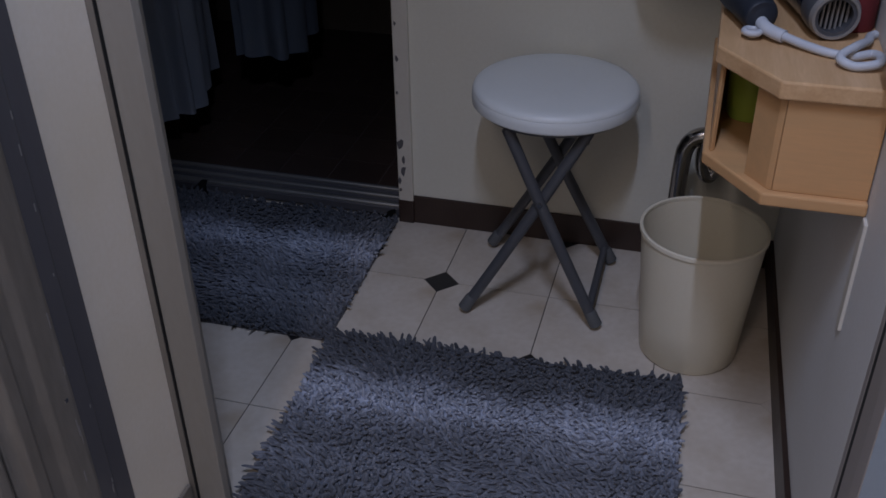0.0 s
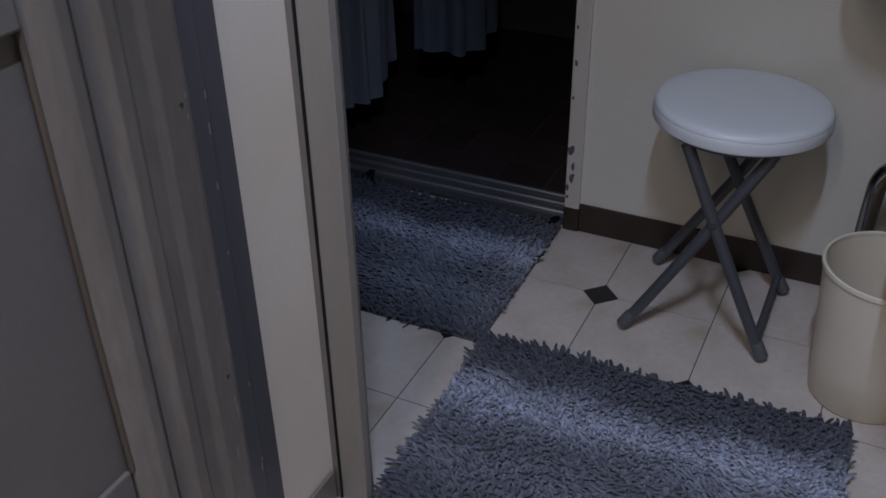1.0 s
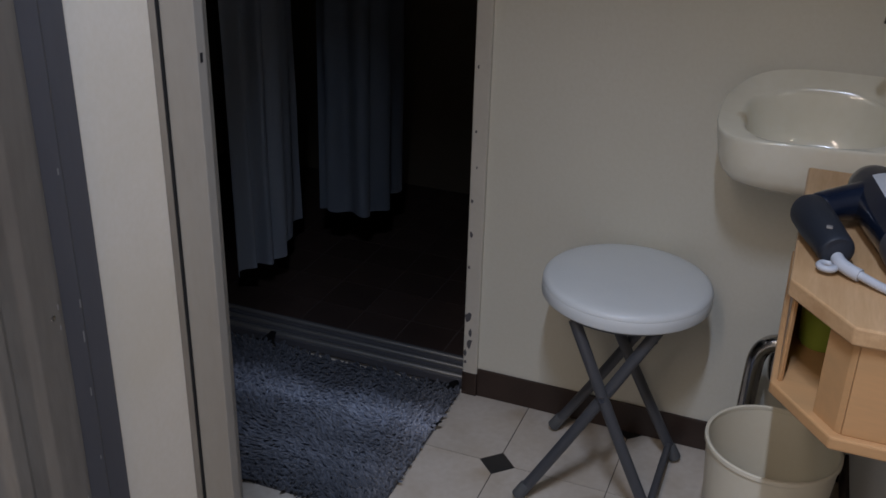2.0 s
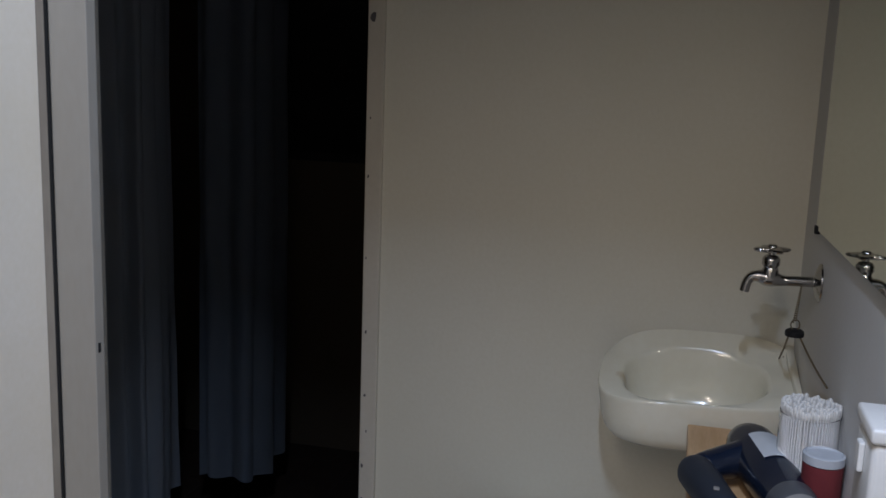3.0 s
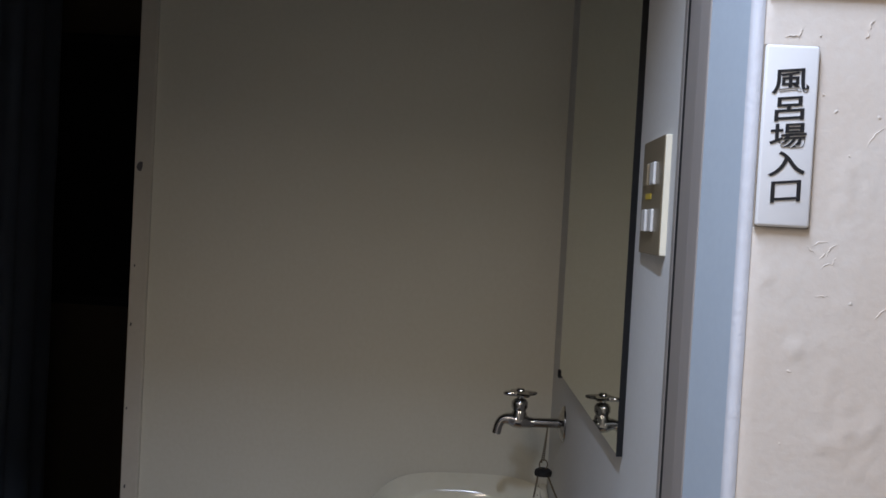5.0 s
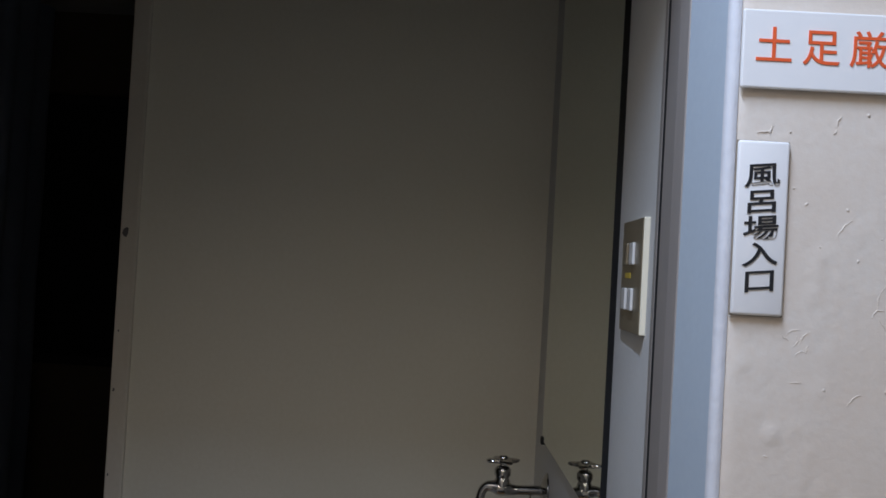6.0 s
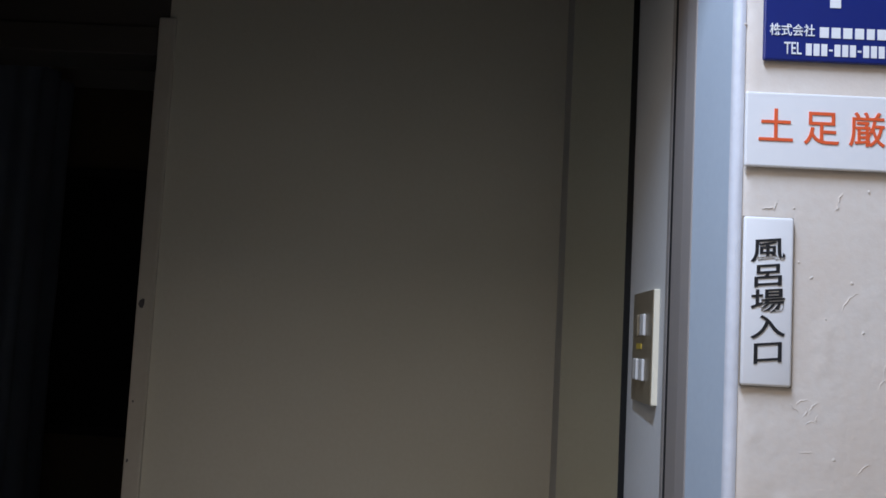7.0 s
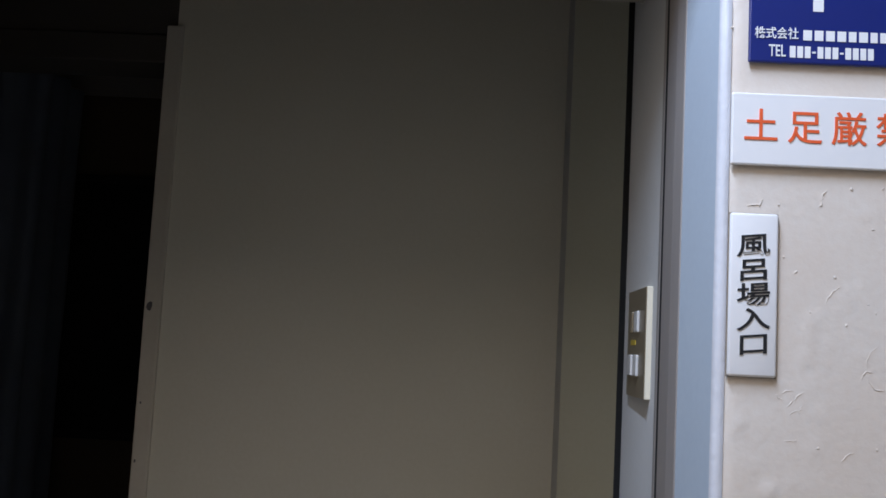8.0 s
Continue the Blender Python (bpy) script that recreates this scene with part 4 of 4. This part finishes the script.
def guard_sign():
    t = thing("security_company_sign", (0.8224, YF, 1.6675), "navy blue plate with white marks", "sign")
    part("plate", box(0.7570, 0.8946, YF - 0.0060, YF - 0.0015, 1.6577, 1.7830, 0.0015), SIGNBLUE, t, "navy blue plate")
    part("emblem", box(0.8123, 0.8214, YF - 0.0066, YF - 0.0061, 1.7051, 1.7389), SIGNWHITE, t, "plain white emblem shape")
    part("emblem", box(0.8060, 0.8277, YF - 0.0072, YF - 0.0061, 1.7195, 1.7260), SIGNWHITE, t, "plain white emblem shape")
    writing("lettering", "株式会社", 0.0112, (0.7808, YF - 0.0064, 1.6836), SIGNWHITE, t, "small white lettering", 0.86, 0.00008)
    x = 0.8040
    for w in (0.0085, 0.0085, 0.0085, 0.0085, 0.0075, 0.0085, 0.007, 0.008):
        part("text_bar", box(x, x + w - 0.001, YF - 0.0066, YF - 0.0061, 1.6786, 1.6878), SIGNWHITE, t, "white bar in place of writing")
        x += w + 0.0014
    writing("lettering", "TEL", 0.0150, (0.7815, YF - 0.0064, 1.6679), SIGNWHITE, t, "small white lettering", 0.62, 0.00010)
    x = 0.7925
    for w in (0.0049, 0.0049, 0.0049, 0.003, 0.0049, 0.0049, 0.0049, 0.003, 0.0049, 0.0049, 0.0049, 0.0049):
        h = 0.0052 if w > 0.004 else 0.0008
        part("text_bar", box(x, x + w, YF - 0.0066, YF - 0.0061, 1.6679 - h, 1.6679 + h), SIGNWHITE, t, "white bar in place of writing")
        x += w + 0.0016


plate_sign()
shoe_sign()
guard_sign()

# ---- stool, bin, mats ----


def stool():
    cx, cy = 0.220, 0.062
    t = thing("folding_stool", (cx, cy, 0), "round white folding stool with grey crossed steel legs", "stool")
    prof = [(0.0000, 0.4712), (0.0936, 0.4710), (0.1352, 0.4702), (0.1508, 0.4690), (0.1576, 0.4668), (0.1614, 0.4632), (0.1633, 0.4590), (0.1637, 0.4568), (0.1629, 0.4555), (0.1639, 0.4540), (0.1645, 0.4450), (0.1645, 0.4350), (0.1639, 0.4325), (0.1617, 0.4308), (0.1581, 0.4302), (0.0000, 0.4302)]
    part("seat", lathe(prof, (cx + 0.002, cy, 0), 72), SEAT, t, "padded white vinyl seat", True)
    part("seat_base", lathe([(0.0, 0.4269), (0.147, 0.4269), (0.149, 0.424), (0.146, 0.419), (0.10, 0.417), (0.10, 0.406), (0.0, 0.406)], (cx, cy, 0), 64), STOOLLEG, t, "grey seat underside", True)
    y0, y1 = -0.097, 0.168
    xl, xr = 0.077, 0.353

    def leg(x0, x1, y, yt):
        return smooth_line([(x0, y, 0.010), (x0 + (x1 - x0) * 0.25, y + (yt - y) * 0.25, 0.108), (x0 + (x1 - x0) * 0.6, y + (yt - y) * 0.6, 0.25), (x1, yt, 0.4185)], 4)

    for x0, x1, y, yt in ((xl, 0.305, y0, -0.040), (xl, 0.305, y1, 0.145), (xr, 0.152, y0 + 0.008, -0.060), (xr, 0.152, y1 - 0.008, 0.125)):
        l = part("leg", tube(leg(x0, x1, y, yt), 0.0115, 14, 0.85), STOOLLEG, t, "grey steel tube leg", True)
        d = Vector((x1 - x0, yt - y, 0.395)).normalized()
        p = Vector((x0, y, 0.012))
        part("foot_cap", tube([p - d * 0.004, p, p + d * 0.03, p + d * 0.034], [0.008, 0.0135, 0.0130, 0.011], 14), RUBBER, l, "grey rubber foot", True)
    part("crossbar", tube([(0.336, -0.078, 0.045), (0.336, 0.04, 0.045), (0.336, 0.152, 0.045)], 0.008, 10), STOOLLEG, t, "grey steel crossbar", True)
    part("crossbar", tube([(0.300, -0.042, 0.398), (0.300, 0.145, 0.398)], 0.008, 10), STOOLLEG, t, "grey steel crossbar", True)
    part("crossbar", tube([(0.157, -0.06, 0.398), (0.157, 0.125, 0.398)], 0.008, 10), STOOLLEG, t, "grey steel crossbar", True)
    for y in (-0.066, 0.146):
        part("pivot", tube([(0.2235, y - 0.016, 0.270), (0.2235, y + 0.022, 0.270)], 0.006, 12), CHROME, t, "steel pivot rivet", True)


stool()


def waste_bin():
    c = (0.537, -0.100)
    t = thing("waste_bin", (c[0], c[1], 0), "tall ivory plastic waste bin standing on the floor", "bin")
    part("body", lathe([(0.0, 0.001), (0.090, 0.001), (0.094, 0.006), (0.1005, 0.09), (0.108, 0.19), (0.1145, 0.272), (0.1125, 0.272), (0.105, 0.17), (0.0925, 0.010), (0.0, 0.008)], (c[0], c[1], 0), 72), BIN, t, "", True)
    part("rim", lathe([(0.1118, 0.274), (0.1118, 0.280), (0.1150, 0.2815), (0.1178, 0.280), (0.1180, 0.273), (0.1150, 0.270)] + [(0.1118, 0.274)], (c[0], c[1], 0), 72), BIN, t, "rolled ivory rim", True)


waste_bin()


def bath_mat():
    """Shaggy mat, 0.70 by 0.49 m, built round its centre."""
    w, h = 0.70, 0.49
    t = thing("bath_mat", (0, 0, 0), "slate blue shaggy chenille bath mat with pale grey bands", "mat", "shaggy bath mats")
    part("backing", box(-w / 2, w / 2, -h / 2, h / 2, 0.0012, 0.0055, 0.002), FRAMEDARK, t, "black rubber backing")
    part("pile_ground", box(-w / 2 + 0.003, w / 2 - 0.003, -h / 2 + 0.003, h / 2 - 0.003, 0.0056, 0.0105), PILE, t, "matted slate pile between the tufts")
    rng = np.random.default_rng(5)
    s = 0.0080
    nx, ny = int(w / s), int(h / s)
    gx, gy = np.meshgrid((np.arange(nx) + 0.5) * w / nx - w / 2, (np.arange(ny) + 0.5) * h / ny - h / 2)
    px = gx.ravel() + rng.normal(0, 0.0018, nx * ny)
    py = gy.ravel() + rng.normal(0, 0.0018, nx * ny)
    px, py = np.clip(px, -w / 2 + 0.001, w / 2 - 0.001), np.clip(py, -h / 2 + 0.001, h / 2 - 0.001)
    n = len(px)
    # tufts lean with a slow drift over the mat, and outward at the edges
    drift = np.array([[noise.noise(Vector((a * 7, b * 7, 0.5))), noise.noise(Vector((a * 7, b * 7, 7.5)))] for a, b in zip(px, py)])
    lean = drift * 0.016 + rng.normal(0, 0.0068, (n, 2)) + np.stack([np.full(n, -0.004), np.full(n, -0.007)], 1)
    lean[:, 0] += np.where(np.abs(px) > w / 2 - 0.012, np.sign(px) * 0.004, 0)
    lean[:, 1] += np.where(np.abs(py) > h / 2 - 0.012, np.sign(py) * 0.006, 0)
    tall = 0.0200 + rng.normal(0, 0.0028, n)
    rad = 0.0037 + rng.normal(0, 0.0004, n)
    sides, levels = 5, [(0.0, 0.0, 0.85), (0.30, 0.12, 1.0), (0.68, 0.48, 1.05), (0.93, 0.86, 0.85), (1.0, 1.0, 0.30)]
    ang = rng.random(n) * 6.28
    verts = np.zeros((n, len(levels), sides, 3))
    for a, (hz, sh, rs) in enumerate(levels):
        for k in range(sides):
            th = ang + 2 * np.pi * k / sides
            verts[:, a, k, 0] = px + lean[:, 0] * sh + rad * rs * np.cos(th)
            verts[:, a, k, 1] = py + lean[:, 1] * sh + rad * rs * np.sin(th)
            verts[:, a, k, 2] = 0.005 + tall * hz * (1 - 0.25 * np.clip(np.hypot(lean[:, 0], lean[:, 1]) / 0.02, 0, 1))
    per = len(levels) * sides
    faces = []
    for a in range(len(levels) - 1):
        for k in range(sides):
            j = (k + 1) % sides
            faces.append((a * sides + k, a * sides + j, (a + 1) * sides + j, (a + 1) * sides + k))
    quads = (np.array(faces)[None] + (np.arange(n) * per)[:, None, None]).reshape(-1, 4)
    caps = (np.arange(sides)[None] + ((len(levels) - 1) * sides) + (np.arange(n) * per)[:, None])
    me = bpy.data.meshes.new("chenille_surface")
    me.from_pydata(verts.reshape(-1, 3).tolist(), [], quads.tolist() + caps.tolist())
    me.polygons.foreach_set("use_smooth", [True] * len(me.polygons))
    me.materials.append(PILE)
    ob = new("chenille_surface", me)
    ob.parent = t
    tagged(ob, "thick chenille pile in banded slate and pale grey", kind="stuff")
    return t


mat_near = bath_mat()
mat_near.matrix_basis = pose(0.196, -0.478, 0, 0, 0, 2.0)
mat_far = copy_thing(mat_near, pose(-0.518, -0.026, 0, 0, 0, 0.6))
mat_far["label"] = "slate blue shaggy bath mat before the dark opening, corner turned up"


def mat_corner(name, x, y, a, s):
    """A turned-up rubber corner of the far mat's backing."""
    bm = bmesh.new()
    pts = smooth_line([(0, 0, 0.004), (0.4 * s, 0, 0.012), (0.8 * s, 0, 0.024), (s, 0, 0.026)], 3)
    rows = [[bm.verts.new((p.x, v * s * (1 - 0.75 * p.x / s), p.z)) for v in (-0.5, 0.0, 0.5)] for p in pts]
    for r0, r1 in zip(rows, rows[1:]):
        for k in range(2):
            bm.faces.new((r0[k], r0[k + 1], r1[k + 1], r1[k]))
    bmesh.ops.solidify(bm, geom=bm.faces[:], thickness=0.002)
    bmesh.ops.rotate(bm, verts=bm.verts, matrix=Matrix.Rotation(radians(a), 3, "Z"))
    bmesh.ops.translate(bm, verts=bm.verts, vec=(x, y, 0.004))
    me = bpy.data.meshes.new(name)
    bm.to_mesh(me)
    bm.free()
    me.materials.append(BLACK)
    ob = new(name, me)
    ob.parent = mat_far
    ob["label"] = "turned-up black rubber corner"


mat_corner("backing_corner", 0.305, 0.215, 40, 0.05)
mat_corner("backing_corner", 0.338, 0.075, 0, 0.03)
mat_corner("backing_corner", -0.19, 0.235, 80, 0.05)

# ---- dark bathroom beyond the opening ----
# The walls' colour carries the darkness of the room.
structure("bathroom_wall_far", box(-1.7, 0.6, 1.45, 1.55, 0, 2.2), SHADEWALL, "beige bathroom wall, its darkness put into the colour")
structure("bathroom_wall_left", box(-1.75, -1.65, YB + 0.10, 1.45, 0, 2.2), SHADEWALL, "beige bathroom wall, its darkness put into the colour")
structure("bathroom_wall_right", box(0.45, 0.55, YB + 0.10, 1.45, 0, 2.2), SHADEWALL, "beige bathroom wall, its darkness put into the colour")
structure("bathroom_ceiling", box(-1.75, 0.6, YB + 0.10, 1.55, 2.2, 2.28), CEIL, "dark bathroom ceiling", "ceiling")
structure("bathroom_wall_near", box(-2.15, -1.05, YB, YB + 0.10, 0, 2.2), SHADEWALL, "beige wall beside the opening, its darkness put into the colour")
# Black panels stand in for the darkness of an opening.
win = thing("window_1", (-0.58, 1.45, 1.04), "window in the bathroom, its darkness put into black panels", "window", kind="structure")
part("window_frame", box(-0.89, -0.27, 1.425, 1.4495, 1.035, 1.92, 0.004), VOID, win, "dark window frame")
part("pane", box(-0.86, -0.30, 1.420, 1.4248, 1.065, 1.89), BLACK, win, "black pane that stands in for the dark opening")


def curtain(points, bottom, top, waves, amp, label, cloth):
    t = thing("shower_curtain", (points[0][0], points[0][1], bottom), label, "curtain", "curtains in the bathroom")
    line = smooth_line([(x, y, 0) for x, y in points], 30)
    bm = bmesh.new()
    rows = []
    levels = 10
    for j in range(levels + 1):
        z = bottom + (top - bottom) * j / levels
        row = []
        for i, p in enumerate(line):
            d = (line[min(i + 1, len(line) - 1)] - line[max(i - 1, 0)]).normalized()
            nrm = Vector((-d.y, d.x, 0))
            u = i / (len(line) - 1)
            fold = amp * (1.0 - 0.35 * j / levels) * math.sin(waves * 2 * math.pi * u + 0.7 * math.sin(3 * u + j * 0.25))
            q = p + nrm * (fold + 0.008 * noise.noise(Vector((u * 9, j * 0.6, amp * 50))))
            row.append(bm.verts.new((q.x, q.y, z + (0.025 * noise.noise(Vector((u * 6, 3.3, amp * 20))) if j == 0 else 0))))
        rows.append(row)
    for a, b in zip(rows, rows[1:]):
        for i in range(len(line) - 1):
            bm.faces.new((a[i], a[i + 1], b[i + 1], b[i]))
    bmesh.ops.solidify(bm, geom=bm.faces[:], thickness=0.0025)
    part("cloth", bm, cloth, t, "", True)
    part("curtain_rod", tube([(line[0].x, line[0].y, top + 0.006), (line[-1].x, line[-1].y, top + 0.006)], 0.009, 10), ALU, t, "metal curtain rod", True)


# The nearer curtain takes the lightened cloth in place of more light.
curtain([(-0.88, 0.375), (-0.86, 0.44), (-0.83, 0.50), (-0.88, 0.60), (-0.92, 0.79)], 0.10, 2.1, 4.5, 0.022, "hanging curtain beside the opening, lightened for the light it gets", LITCURTAIN)
curtain([(-0.85, 0.78), (-0.76, 0.75), (-0.67, 0.78), (-0.68, 0.90), (-0.70, 1.04)], 0.16, 2.1, 4.0, 0.022, "slate blue hanging curtain deeper in the bathroom", CURTAIN)

# ---- corridor lamps ----
for start, end, watts, width, colour in TUBES:
    mid = (Vector(start) + Vector(end)) / 2
    t = thing("ceiling_lamp", (mid.x, mid.y, HALL_TOP), "white fluorescent tube fitting on the corridor ceiling", "ceiling lamp", "corridor ceiling lamps")
    up = Vector((0, 0, HALL_TOP - start[2]))
    part("housing", tube([Vector(start) + up * 0.62, mid + up * 0.62, Vector(end) + up * 0.62], 0.03, 8), WHITEPL, t, "white enamelled lamp housing")
    part("lamp_tube", tube([Vector(start) + up * 0.2, mid + up * 0.2, Vector(end) + up * 0.2], 0.012, 10), WHITEPL, t, "white glass tube", True)

# ---- floors, laid tile by tile ----
structure("ground", box(-2.15, 1.95, -4.15, 1.5, -0.06, -0.0015), GROUT, "floor base under the tiles", "floor")
T, CUT, GAP = 0.24, 0.040, 0.0011
floor = thing("floor", (0, 0, 0), "beige stone-print vinyl tile floor with black diamond insets", "floor", kind="structure")


def slab(points, mat, z0=-0.0014, z1=0.0):
    bm = prism(points, z0, z1)
    bmesh.ops.recalc_face_normals(bm, faces=bm.faces)
    me = bpy.data.meshes.new("tile")
    bm.to_mesh(me)
    bm.free()
    me.materials.append(mat)
    return me


g, c = GAP, CUT
even = slab([(c, g), (T - g, g), (T - g, T - c), (T - c, T - g), (g, T - g), (g, c)], TILE)
odd = slab([(g, g), (T - c, g), (T - g, c), (T - g, T - g), (c, T - g), (g, T - c)], TILE)
gem = slab([(-c + 2 * g, 0), (0, -c + 2 * g), (c - 2 * g, 0), (0, c - 2 * g)], INSET)

pale = slab([(-c, 0), (0, -c), (c, 0), (0, c)], TILE)


def lay(x0, x1, y0, y1, i0, i1, j0, j1):
    for i in range(i0, i1):
        for j in range(j0, j1):
            cx, cy = (i + 0.5) * T, (j + 0.5) * T
            if x0 < cx < x1 and y0 < cy < y1:
                ob = new("floor_tile", even if (i + j) % 2 == 0 else odd)
                ob.location, ob.parent = (i * T, j * T, 0), floor
            if (i + j) % 2 == 0 and x0 < i * T < x1 and y0 < j * T < y1:
                ob = new("inset_tile", gem if i < 3 or j < -4 else pale)
                ob.location, ob.parent = (i * T, j * T, 0), floor


lay(-2.1, 0.84, -0.98, 0.25, -9, 4, -5, 2)
lay(-0.40, 1.95, -4.1, -0.98, -2, 8, -17, -3)
bath = thing("bathroom_floor", (0, 0, 0), "dark brown glazed tile floor of the bathroom", "floor", kind="structure")
dark = slab([(0.002, 0.002), (0.138, 0.002), (0.138, 0.138), (0.002, 0.138)], DARKTILE, -0.001, 0.0022)
structure("bathroom_ground", box(-1.7, 0.5, YB + 0.12, 1.46, -0.0013, 0.0005), DARKGROUT, "grout bed of the bathroom floor", "floor")
for i in range(16):
    for j in range(8):
        ob = new("floor_tile", dark)
        ob.location, ob.parent = (-1.68 + 0.14 * i, YB + 0.122 + 0.14 * j, 0), bath
